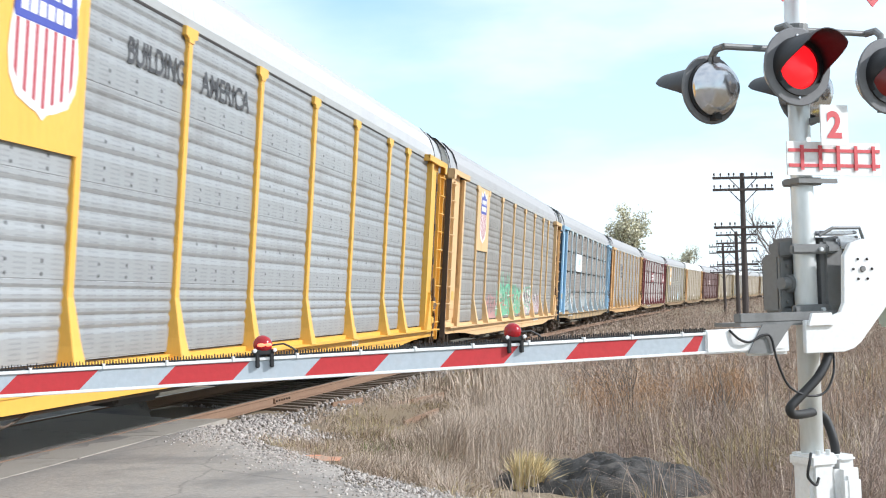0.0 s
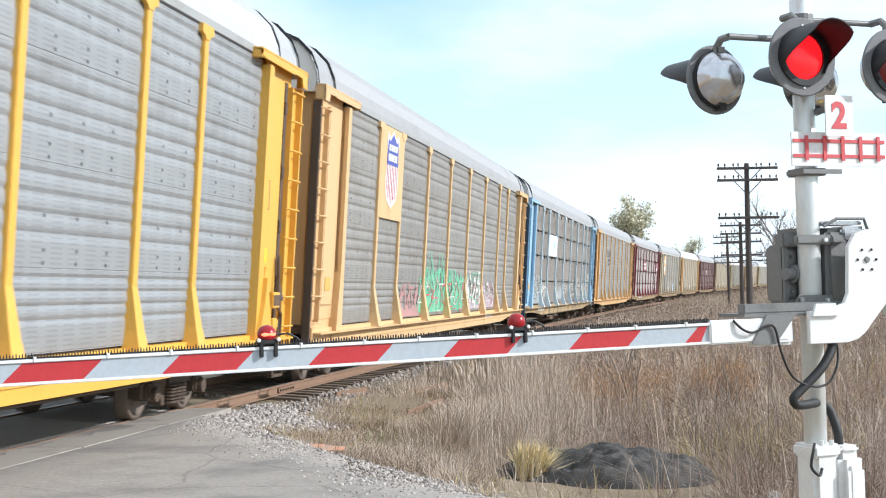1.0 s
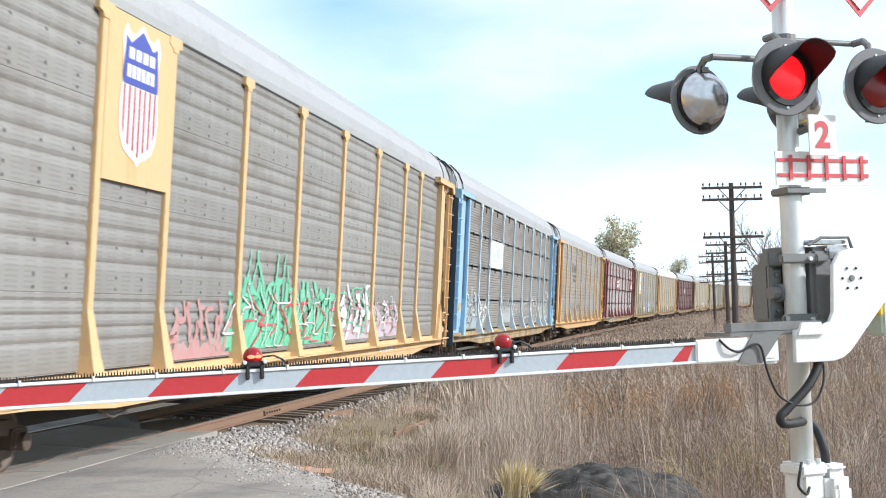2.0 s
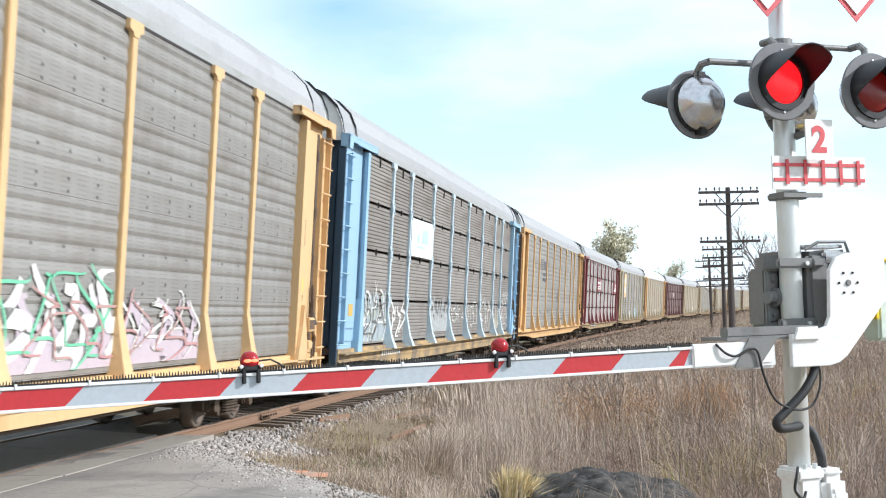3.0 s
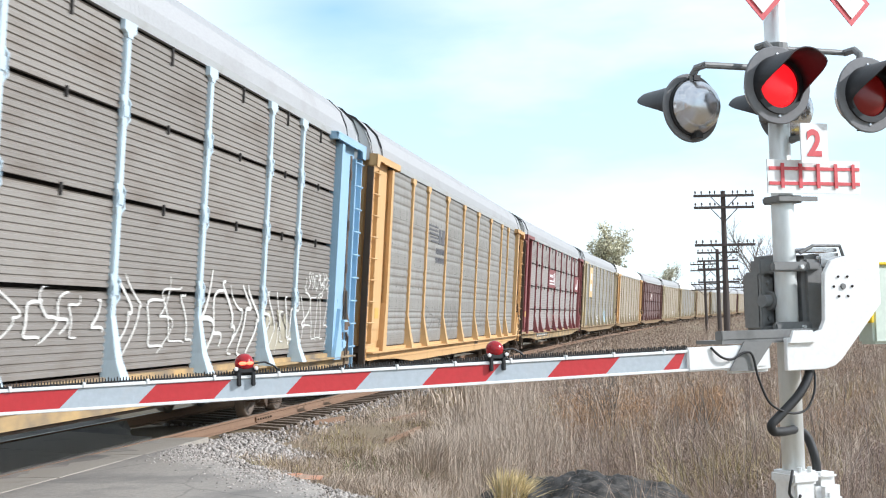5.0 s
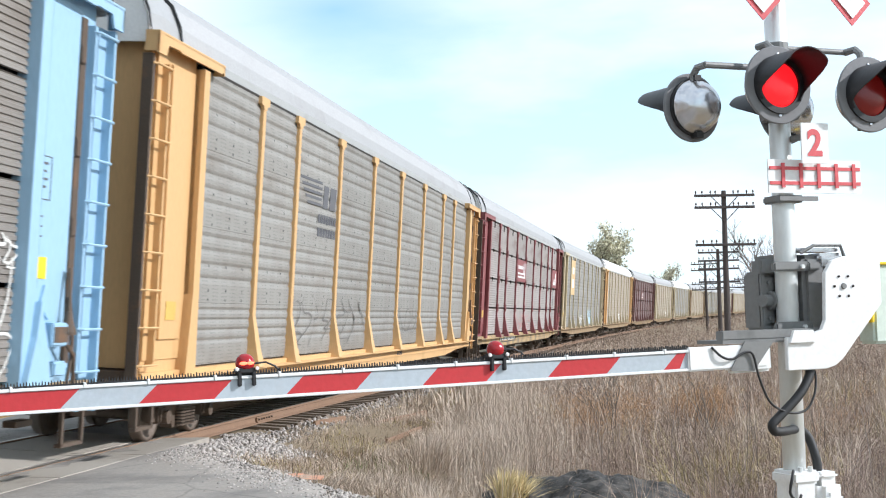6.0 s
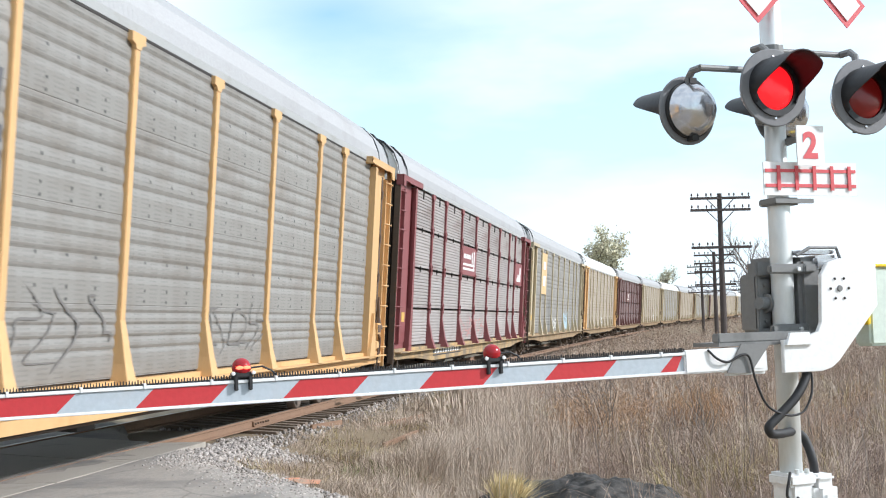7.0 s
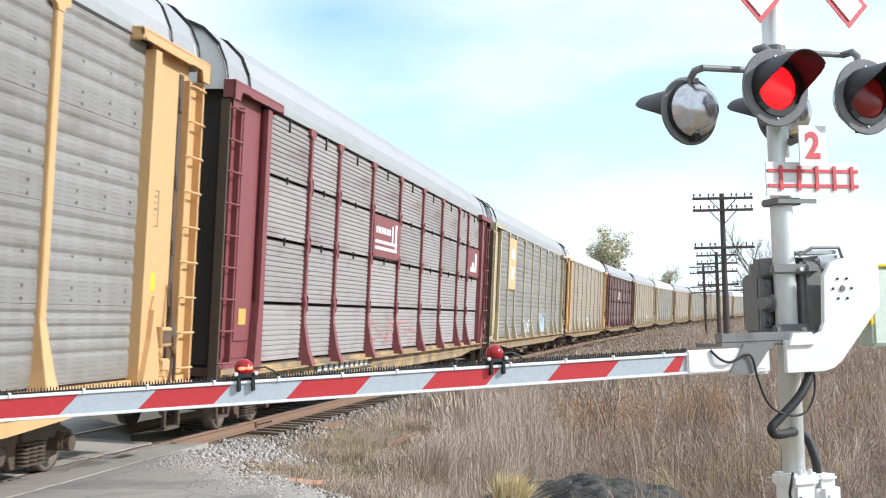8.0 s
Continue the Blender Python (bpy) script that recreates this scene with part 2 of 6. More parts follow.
M.update({
    "asphalt": surface("grey_worn_asphalt", (0.29, 0.262, 0.232), 0.85, grain=22, vary=0.3, stain=(0.16, 0.15, 0.14), stain_scale=0.8, stain_at=0.48, bump=0.6, cracks=True),
    "concrete": surface("crossing_concrete", (0.39, 0.35, 0.3), 0.85, grain=50, vary=0.2, stain=(0.2, 0.175, 0.15), stain_scale=0.8, bump=0.4, tint_random=0.08),
    "soil": surface("dry_grassy_soil", (0.21, 0.16, 0.1), 0.95, grain=14, vary=0.35, stain=(0.27, 0.22, 0.14), stain_scale=0.3, bump=0.8),
    "stone": surface("ballast_stone", (0.37, 0.335, 0.305), 0.85, grain=40, vary=0.2, stain=(0.2, 0.16, 0.13), stain_scale=3, tint_random=1.4),
    "tar": surface("black_tarry_gravel", (0.04, 0.038, 0.036), 0.9, grain=60, vary=0.7, stain=(0.12, 0.105, 0.09), stain_scale=3.2, stain_at=0.5, bump=1.0),
    "straw": surface("straw_grass", (0.46, 0.375, 0.3), 0.8, grain=8, vary=0.25, stain=(0.31, 0.235, 0.17), stain_scale=0.5, bump=0, tint_random=1.3),
    "weed": surface("brown_dead_weed", (0.3, 0.222, 0.172), 0.85, grain=8, vary=0.25, stain=(0.23, 0.155, 0.105), stain_scale=0.4, bump=0, tint_random=1.4),
    "russet": surface("russet_dead_leaf", (0.42, 0.25, 0.13), 0.85, grain=8, vary=0.25, bump=0, tint_random=1.35),
    "mauve": surface("greyish_mauve_dead_weed", (0.27, 0.195, 0.165), 0.85, grain=8, vary=0.25, stain=(0.19, 0.13, 0.11), stain_scale=0.5, bump=0, tint_random=1.4),
    "olive": surface("yellow_olive_dry_grass", (0.38, 0.305, 0.15), 0.85, grain=8, vary=0.25, stain=(0.27, 0.25, 0.1), stain_scale=0.6, bump=0, tint_random=1.35),
    "thatch": surface("brown_flattened_thatch", (0.33, 0.255, 0.19), 0.9, grain=8, vary=0.3, stain=(0.22, 0.15, 0.1), stain_scale=0.7, bump=0, tint_random=1.4),
    "tuft": surface("yellow_green_tuft", (0.58, 0.46, 0.24), 0.8, grain=8, vary=0.2, bump=0, tint_random=1.3),
    "green": surface("green_grass", (0.16, 0.2, 0.06), 0.8, grain=8, vary=0.2, bump=0, tint_random=1.3),
    "pole": surface("creosoted_pole", (0.075, 0.06, 0.055), 0.9, stretch=(6, 6, 0.6), bump=0.5),
    "bark": surface("grey_bark", (0.16, 0.14, 0.12), 0.9, stretch=(6, 6, 1), bump=0.5),
    # green leaf colour lightened to carry the haze over the distant crowns
    "leaf": surface("haze_paled_green_leaf", (0.56, 0.53, 0.38), 0.8, grain=3, vary=0.2, bump=0, tint_random=1.3),
    "twig": surface("bare_twig", (0.2, 0.17, 0.15), 0.9, bump=0),
    "mast": surface("aluminium_mast", (0.7, 0.72, 0.71), 0.42, 0.35, stretch=(1, 1, 0.3), stain=(0.52, 0.52, 0.51)),
    "housing": surface("grey_cast_housing", (0.2, 0.2, 0.195), 0.55, 0.2, stain=(0.14, 0.14, 0.135), stain_scale=4),
    "lamp_back": surface("bright_aluminium_housing", (0.6, 0.6, 0.62), 0.22, 0.9, stain=(0.4, 0.4, 0.42), stain_scale=6),
    "disc": surface("grey_lamp_board", (0.17, 0.17, 0.175), 0.55),
    "hood_black": surface("black_lamp_hood", (0.012, 0.012, 0.014), 0.45),
    "reflective": surface("white_retroreflective_sheet", (0.43, 0.48, 0.52), 0.4, stain=(0.44, 0.46, 0.48), stain_scale=5),
    "reflective_red": surface("red_retroreflective_sheet", (0.5, 0.035, 0.04), 0.4, stain=(0.42, 0.03, 0.035), stain_scale=5),
    "lens_lit": glow("lit_red_lens", (1.0, 0.012, 0.018), 1.05, (0.5, 0.012, 0.016)),
    "lens_dim": glow("dim_red_lens", (1.0, 0.02, 0.01), 0.03, (0.15, 0.01, 0.01)),
    "lens_spot": glow("lit_lamp_spot", (1.0, 0.13, 0.06), 4.0, (0.8, 0.1, 0.05)),
    "lens_shell": surface("red_lamp_shell", (0.33, 0.01, 0.015), 0.18),
    "orange": surface("orange_marking_paint", (0.75, 0.26, 0.12), 0.9, grain=20, vary=0.3, stain=(0.36, 0.27, 0.2), stain_scale=3, stain_at=0.4),
    "pale_green": surface("pale_green_enamel", (0.6, 0.68, 0.6), 0.5),
    "wire": surface("dark_wire", (0.05, 0.05, 0.05), 0.6),
    "pale_stone": surface("pale_rubble", (0.7, 0.69, 0.67), 0.8),
})

# ---- building helpers ----


def part(name, bm, material, parent=None, label="", smooth=False):
    """Links a bmesh as one mesh object, under a thing if one is given."""
    me = bpy.data.meshes.new(name)
    if bm is not None:
        bmesh.ops.recalc_face_normals(bm, faces=bm.faces)
        bm.to_mesh(me)
        bm.free()
    me.materials.append(material)
    if smooth:
        me.shade_smooth()
    ob = new(name, me)
    ob.parent = parent
    if label:
        ob["label"] = label
    return ob


def thing(name, label, category, group="", at=None):
    ob = tagged(new(name), label, category, group)
    if at is not None:
        ob.matrix_basis = at
    return ob


def box(bm, x0, x1, y0, y1, z0, z1, bevel=0.0, m=None):
    g = bmesh.ops.create_cube(bm, size=1.0)["verts"]
    for v in g:
        v.co = Vector(((x0 + x1) / 2 + v.co.x * (x1 - x0), (y0 + y1) / 2 + v.co.y * (y1 - y0), (z0 + z1) / 2 + v.co.z * (z1 - z0)))
    if bevel:
        es = list({e for v in g for e in v.link_edges})
        r = bmesh.ops.bevel(bm, geom=es, offset=bevel, segments=2, affect="EDGES")
        g = list({v for f in r["faces"] for v in f.verts} | {v for v in g if v.is_valid})
    if m is not None:
        bmesh.ops.transform(bm, matrix=m, verts=g)
    return bm


def boxed(*a, **k):
    return box(bmesh.new(), *a, **k)


def tube(bm, pts, r, n=8, r_end=None, cap=True):
    """A round bar along points, tapering from r to r_end."""
    pts = [Vector(p) for p in pts]
    rings, last = [], None
    for i, p in enumerate(pts):
        d = (pts[min(i + 1, len(pts) - 1)] - pts[max(i - 1, 0)]).normalized()
        ref = last or (Vector((0, 0, 1)) if abs(d.z) < 0.9 else Vector((1, 0, 0)))
        a = d.cross(ref).normalized()
        b = d.cross(a).normalized()
        last = ref
        rad = r if r_end is None else r + (r_end - r) * i / max(1, len(pts) - 1)
        rings.append([bm.verts.new(p + (a * math.cos(k * math.tau / n) + b * math.sin(k * math.tau / n)) * rad) for k in range(n)])
    for q, w in zip(rings, rings[1:]):
        for k in range(n):
            bm.faces.new((q[k], q[(k + 1) % n], w[(k + 1) % n], w[k]))
    if cap:
        bm.faces.new(rings[0])
        bm.faces.new(rings[-1])
    return bm


def eased(pts, n=6):
    """A smooth line through points."""
    p = [Vector(q) for q in pts]
    p = [p[0] * 2 - p[1]] + p + [p[-1] * 2 - p[-2]]
    out = []
    for i in range(1, len(p) - 2):
        a, b, c, d = p[i - 1:i + 3]
        for k in range(n):
            t = k / n
            out.append(0.5 * (2 * b + (c - a) * t + (2 * a - 5 * b + 4 * c - d) * t * t + (3 * b - a - 3 * c + d) * t ** 3))
    return out + [p[-2]]


def lathe(bm, profile, n=24, m=None):
    """Turns (radius, height) pairs round the z axis."""
    rings = []
    for rad, h in profile:
        rings.append([bm.verts.new((rad * math.cos(k * math.tau / n), rad * math.sin(k * math.tau / n), h)) for k in range(n)] if rad > 1e-6
                     else [bm.verts.new((0, 0, h))])
    for q, w in zip(rings, rings[1:]):
        for k in range(n):
            f = [q[k % len(q)], q[(k + 1) % len(q)], w[(k + 1) % len(w)], w[k % len(w)]]
            f = list(dict.fromkeys(f))
            if len(f) > 2:
                bm.faces.new(f)
    if m is not None:
        bmesh.ops.transform(bm, matrix=m, verts=[v for ring in rings for v in ring])
    return bm


def slab(bm, outline, y0, y1):
    """A flat plate in the xz plane from y0 to y1."""
    a = [bm.verts.new((x, y0, z)) for x, z in outline]
    b = [bm.verts.new((x, y1, z)) for x, z in outline]
    bm.faces.new(a)
    bm.faces.new(list(reversed(b)))
    for i in range(len(a)):
        j = (i + 1) % len(a)
        bm.faces.new((a[j], a[i], b[i], b[j]))
    return bm


def raw_mesh(name, verts, faces, material):
    """A large mesh from arrays: verts (n, 3), faces (m, 3) or (m, 4)."""
    me = bpy.data.meshes.new(name)
    k = faces.shape[1]
    me.vertices.add(len(verts))
    me.vertices.foreach_set("co", verts.astype(np.float32).ravel())
    me.loops.add(faces.size)
    me.loops.foreach_set("vertex_index", faces.astype(np.int32).ravel())
    me.polygons.add(len(faces))
    me.polygons.foreach_set("loop_start", np.arange(0, faces.size, k, dtype=np.int32))
    me.update(calc_edges=True)
    me.materials.append(material)
    return new(name, me)


# ---- the track's line: a wide right-hand curve, banked towards its inside ----
AHEAD = Vector((0.15264, 0.98828, 0))
ASIDE = Vector((-0.98828, 0.15264, 0))
BEND, BANK = 0.000544, 0.079
FACE = 6.316          # the cars' near side, from the camera's line
RAIL = FACE + 0.84    # the near rail
GAUGE = 1.51


def on_track(s, lat, z=0.0):
    """The place s metres along the line and lat metres aside of it."""
    b = BEND * s if s > 0 else 0.0
    p = AHEAD * s + ASIDE * (lat - BEND * s * max(s, 0) / 2) + AHEAD * (lat - RAIL) * b
    return Vector((p.x, p.y, z + 1.3e-5 * max(s, 0) ** 2))


def track_sl(x, y):
    """The track's own coordinates of a place on the plan (arrays)."""
    s = AHEAD.x * x + AHEAD.y * y
    lat = ASIDE.x * x + ASIDE.y * y + BEND * np.maximum(s, 0) ** 2 / 2
    return s, lat


def bank_z(lat):
    return (lat - RAIL) * BANK


# ---- ground ----
EDGE_P, EDGE_D = Vector((-2.25, 14.9, 0)), Vector((-0.425, 0.905, 0))


def road_off(x, y):
    """How far a place lies to the right of the road's right edge."""
    return (x - EDGE_P.x) * EDGE_D.y - (y - EDGE_P.y) * EDGE_D.x


def ground_z(x, y):
    s, lat = track_sl(x, y)
    away = np.where(lat < RAIL, RAIL - lat, lat - RAIL - GAUGE)
    fall = np.clip((away - 0.5) / 1.7, 0, 1)
    z = -0.27 - 0.27 * fall * fall * (3 - 2 * fall)
    z = z + np.where(lat > RAIL, 0.06, 0)
    off = road_off(x, y)
    near_road = np.clip(1 - np.maximum(off, -(off + 9)) / 2.4, 0, 1)
    z = z * (1 - near_road) + (-0.055) * near_road
    z = z + 1.3e-5 * np.clip(s, 0, 400) ** 2
    rise = np.clip((x - 4 - 0.1 * y) / 14, 0, 1)
    return z + 0.25 * rise + 0.06 * np.sin(x * 0.9 + 1.3) * np.sin(y * 0.6) * np.clip(away / 4, 0, 1) * (1 - near_road)


def build_ground():
    xs = np.concatenate([[-3000, -1200, -500, -200, -90], np.arange(-45, 60, 0.7), [75, 110, 200, 500, 1200, 3000]])
    ys = np.concatenate([[-3000, -900, -300, -100, -40], np.arange(-20, 90, 0.7), np.arange(90, 420, 6), [600, 1200, 3000, 4500]])
    X, Y = np.meshgrid(xs, ys)
    v = np.stack([X, Y, ground_z(X, Y)], -1).reshape(-1, 3)
    n, i, j = len(xs), *np.meshgrid(np.arange(len(ys) - 1), np.arange(len(xs) - 1), indexing="ij")
    a = (i * n + j).ravel()
    ob = raw_mesh("ground", v, np.stack([a, a + 1, a + n + 1, a + n], 1), M["soil"])
    ob.data.shade_smooth()
    tagged(ob, "dry brown earth under dead grass beside the railway", "ground", kind="structure")


def build_road():
    bm = bmesh.new()
    side = Vector((-EDGE_D.y, EDGE_D.x, 0))
    rows = []
    for i in range(-60, 141):
        d = i * 0.5 if i < 100 else 50 + (i - 100) * 2
        row = []
        for k in range(17):
            w = 8.5 * k / 16
            if k == 0:
                w += 0.16 * math.sin(i * 0.7) + 0.1 * math.sin(i * 1.9 + 1)
            p = EDGE_P + EDGE_D * d + side * w
            s, lat = track_sl(np.array(p.x), np.array(p.y))
            z = -0.014 + BANK * min(max(float(lat) - RAIL, 0), 2.2) + 0.006 * math.sin(i * 1.1 + k)
            row.append(bm.verts.new((p.x, p.y, z)))
        rows.append(row)
    for a, b in zip(rows, rows[1:]):
        for k in range(16):
            bm.faces.new((a[k], a[k + 1], b[k + 1], b[k]))
    for k0, sgn in ((0, 1), (16, -1)):
        low = [bm.verts.new((r[k0].co.x + 0.12 * EDGE_D.y * sgn, r[k0].co.y, r[k0].co.z - 0.25)) for r in rows]
        for i in range(len(rows) - 1):
            bm.faces.new((rows[i][k0], rows[i + 1][k0], low[i + 1], low[i]))
    tagged(part("road", bm, M["asphalt"], smooth=True), "worn grey asphalt road leading over the crossing", "road", kind="structure")


def build_track():
    tr = thing("railway_track", "rusty steel rails on wooden sleepers and grey ballast", "railway track")
    prof = [(-0.07, -0.17), (0.07, -0.17), (0.07, -0.155), (0.012, -0.135), (0.012, -0.045), (0.036, -0.035), (0.036, -0.004),
            (0.03, 0.0), (-0.03, 0.0), (-0.036, -0.004), (-0.036, -0.035), (-0.012, -0.045), (-0.012, -0.135), (-0.07, -0.155)]
    ss = list(range(-60, 420, 4))
    for off in (0.0, GAUGE):
        bm = bmesh.new()
        rr = [[bm.verts.new(on_track(s, RAIL + off + y, z + bank_z(RAIL + off))) for y, z in prof] for s in ss]
        for a, b in zip(rr, rr[1:]):
            for k in range(14):
                bm.faces.new((a[k], a[(k + 1) % 14], b[(k + 1) % 14], b[k]))
        rail = part("rail", bm, M["railside"], tr)
        bm = bmesh.new()
        rr = [[bm.verts.new(on_track(s, RAIL + off + y, z + bank_z(RAIL + off))) for y, z in ((-0.031, 0.0), (-0.028, 0.004), (0.028, 0.004), (0.031, 0.0))] for s in ss]
        for a, b in zip(rr, rr[1:]):
            for k in range(3):
                bm.faces.new((a[k], a[k + 1], b[k + 1], b[k]))
        part("running_surface", bm, M["railhead"], rail, "bright polished running surface")
    tie = boxed(-0.11, 0.11, -1.3, 1.3, -0.09, 0.09, 0.012)
    first = None
    rnd = random.Random(4)
    for i in range(270):
        s = 22.7 + i * 0.53
        if i > 40:
            s = 22.7 + 40 * 0.53 + (i - 40) * 0.55
        p = on_track(s, RAIL + GAUGE / 2 + rnd.uniform(-0.06, 0.06), -0.262 + bank_z(RAIL + GAUGE / 2))
        if first is None:
            first = part("sleeper", tie, M["tie"], tr)
            ob = first
        else:
            ob = new("sleeper", first.data)
            ob.parent = tr
        ob.matrix_basis = Matrix.Translation(p) @ pose(0, 0, 0, 0, 0, math.degrees(math.atan2(AHEAD.y, AHEAD.x) - BEND * s) + rnd.uniform(-1.5, 1.5)) @ pose(0, 0, 0, math.degrees(BANK))
    # bolted joint on the near rail
    def joint():
        return box(boxed(-0.45, 0.45, -0.05, -0.012, -0.13, -0.05, 0.008), -0.45, 0.45, -0.06, -0.012, -0.145, -0.125)
    for s in (23.4, 35.3):
        jb = part("joint_bar", joint(), M["railside"], tr)
        jb.matrix_basis = Matrix.Translation(on_track(s, RAIL)) @ pose(0, 0, 0, 0, 0, math.degrees(math.atan2(AHEAD.y, AHEAD.x) - BEND * s))
        for k in range(6):
            part("joint_bolt", lathe(bmesh.new(), [(0.0, 0.03), (0.018, 0.03), (0.02, 0.0)], 6, pose(-0.38 + k * 0.152, -0.05, -0.09, 90)), M["iron"], jb)
    # concrete panels of the level crossing
    cr = thing("crossing_surface", "concrete crossing panels beside and between the rails", "crossing panel")
    for lat0, lat1, z in ((RAIL - 0.75, RAIL - 0.05, -0.0115), (RAIL + 0.11, RAIL + GAUGE - 0.11, -0.004), (RAIL + GAUGE + 0.05, RAIL + GAUGE + 0.75, -0.008)):
        for i in range(8):
            s0 = -1.0 + i * 2.44
            bm = bmesh.new()
            box(bm, 0, 2.42, 0, lat1 - lat0, -0.16, 0, 0.0015)
            ob = part("panel", bm, M["concrete"], cr)
            ob.matrix_basis = Matrix.Translation(on_track(s0, lat0, z + (bank_z(lat0) if lat0 > RAIL else 0.0))) @ pose(0, 0, 0, 0, 0, math.degrees(math.atan2(AHEAD.y, AHEAD.x))) @ pose(0, 0, 0, math.degrees(BANK) if lat0 > RAIL and lat0 < RAIL + 1 else 0)


build_ground()
build_road()
build_track()

# ---- the train ----
PITCH, SPEED, START = 28.6, 12.80, 34.9
POSTS = (4.42, 6.46, 9.4, 12.32, 15.25, 18.15, 21.07, 22.95)
CORNERS = (1.6, 25.5)
mesh_store = {}


def stored(key, name, make, material, parent, at=None, label="", smooth=False):
    """A part whose mesh is shared by all cars that look alike there."""
    k = (key, material.name)
    if k not in mesh_store:
        ob = part(name, make(), material, parent, label, smooth)
        mesh_store[k] = ob.data
    else:
        ob = new(name, mesh_store[k])
        ob.parent = parent
        if label:
            ob["label"] = label
    if at is not None:
        ob.matrix_basis = at
    return ob


def sheet(w, z0, z1, ribs):
    """A pressed steel sheet, w long, with horizontal flutes; y 0 is its outer face."""
    bm = bmesh.new()
    prof = []
    if ribs == "fine":
        n = round((z1 - z0) / 0.083)
        for i in range(n):
            b = z0 + (z1 - z0) * i / n
            p = (z1 - z0) / n
            prof += [(0.0, b), (0.0, b + p * 0.5), (0.017, b + p * 0.62), (0.017, b + p * 0.88)]
        prof.append((0.0, z1))
    else:
        for b, t in ((1.13, 1.97), (1.97, 3.02), (3.02, 4.09), (4.09, 5.165)):
            flat = 0.27
            q = (t - b - flat) / 4
            prof += [(0.0, b), (0.006, b + 0.008), (0.0, b + 0.016)]
            for k in range(4):
                c = b + flat + q * k
                prof += [(0.0, c), (0.005, c + q * 0.16), (0.014, c + q * 0.36), (0.016, c + q * 0.46), (0.005, c + q * 0.62), (0.0, c + q * 0.72)]
        prof.append((0.0, z1))
    front = [[bm.verts.new((x, y, z)) for y, z in prof] for x in (0, w)]
    for i in range(len(prof) - 1):
        bm.faces.new((front[0][i], front[1][i], front[1][i + 1], front[0][i + 1]))
    back = [[bm.verts.new((x, 0.05, z)) for z in (z0, z1)] for x in (0, w)]
    bm.faces.new((back[0][0], back[0][1], back[1][1], back[1][0]))
    bm.faces.new((front[0][-1], front[1][-1], back[1][1], back[0][1]))
    bm.faces.new((front[0][0], back[0][0], back[1][0], front[1][0]))
    return bm


def post_shape(slim):
    """A side post: a hat-section bar with a T-shaped head and a foot that flares outward at the sill."""
    bm = bmesh.new()
    w = 0.075 if not slim else 0.065
    box(bm, -w, w, -0.05, 0.02, 1.7, 5.02, 0.01)
    rows = [(1.8, w, -0.05), (1.3, w * 1.45, -0.15), (1.03, w * 2.0, -0.26 if slim else -0.22)]
    rings = []
    for z, hw, y in rows:
        rings.append([bm.verts.new(c) for c in ((-hw, 0.02, z), (-hw, y, z), (hw, y, z), (hw, 0.02, z))])
    for a, b in zip(rings, rings[1:]):
        for k in range(4):
            bm.faces.new((a[k], a[(k + 1) % 4], b[(k + 1) % 4], b[k]))
    bm.faces.new(rings[0])
    bm.faces.new(rings[-1])
    slab(bm, [(-w, 5.0), (w, 5.0), (w * 1.3, 5.05), (w * 2.7, 5.08), (w * 2.7, 5.19), (-w * 2.7, 5.19), (-w * 2.7, 5.08), (-w * 1.3, 5.05)], -0.06, 0.0)
    return bm


def loop_shape():
    """A bent bar on both sides of a post, where two rows of panels meet."""
    bm = bmesh.new()
    for s in (-1, 1):
        tube(bm, [(s * 0.06, -0.03, -0.17), (s * 0.11, -0.055, -0.1), (s * 0.11, -0.055, 0.1), (s * 0.06, -0.03, 0.17)], 0.017, 6)
    box(bm, -0.075, 0.075, -0.065, -0.045, -0.07, 0.07, 0.006)
    return bm


HALF = [(0.0, 5.3), (0.04, 5.53), (0.16, 5.8), (0.4, 6.03), (0.75, 6.17), (1.15, 6.25)]
ARCH = HALF + [(1.6, 6.27)] + [(3.2 - y, z) for y, z in reversed(HALF)]


def roof_shape(x0, x1, rib):
    bm = bmesh.new()
    n = int((x1 - x0) / rib)
    rows = []
    for i in range(n * 2 + 1):
        x = x0 + (x1 - x0) * i / (2 * n)
        k = 0.013 if i % 2 else -0.013
        rows.append([bm.verts.new((x, 1.6 + (y - 1.6) * (1 + k / 1.6), z + k)) for y, z in ARCH])
    for a, b in zip(rows, rows[1:]):
        for j in range(len(ARCH) - 1):
            bm.faces.new((a[j], a[j + 1], b[j + 1], b[j]))
    under = [[bm.verts.new((x, y, z - 0.05)) for y, z in ARCH] for x in (x0, x1)]
    for j in range(len(ARCH) - 1):
        bm.faces.new((under[0][j + 1], under[0][j], under[1][j], under[1][j + 1]))
        for r, u in ((rows[0], under[0]), (rows[-1], under[1])):
            bm.faces.new((r[j], r[j + 1], u[j + 1], u[j]))
    return bm


def band_shape(x, w, lift):
    bm = bmesh.new()
    r = [[bm.verts.new((x + dx, 1.6 + (y - 1.6) * (1.0 + lift / 1.6), z + lift + dz)) for y, z in ARCH] for dx, dz in ((0, -0.06), (0, 0), (w, 0), (w, -0.06))]
    for a, b in zip(r, r[1:]):
        for j in range(len(ARCH) - 1):
            bm.faces.new((a[j], a[j + 1], b[j + 1], b[j]))
    return bm


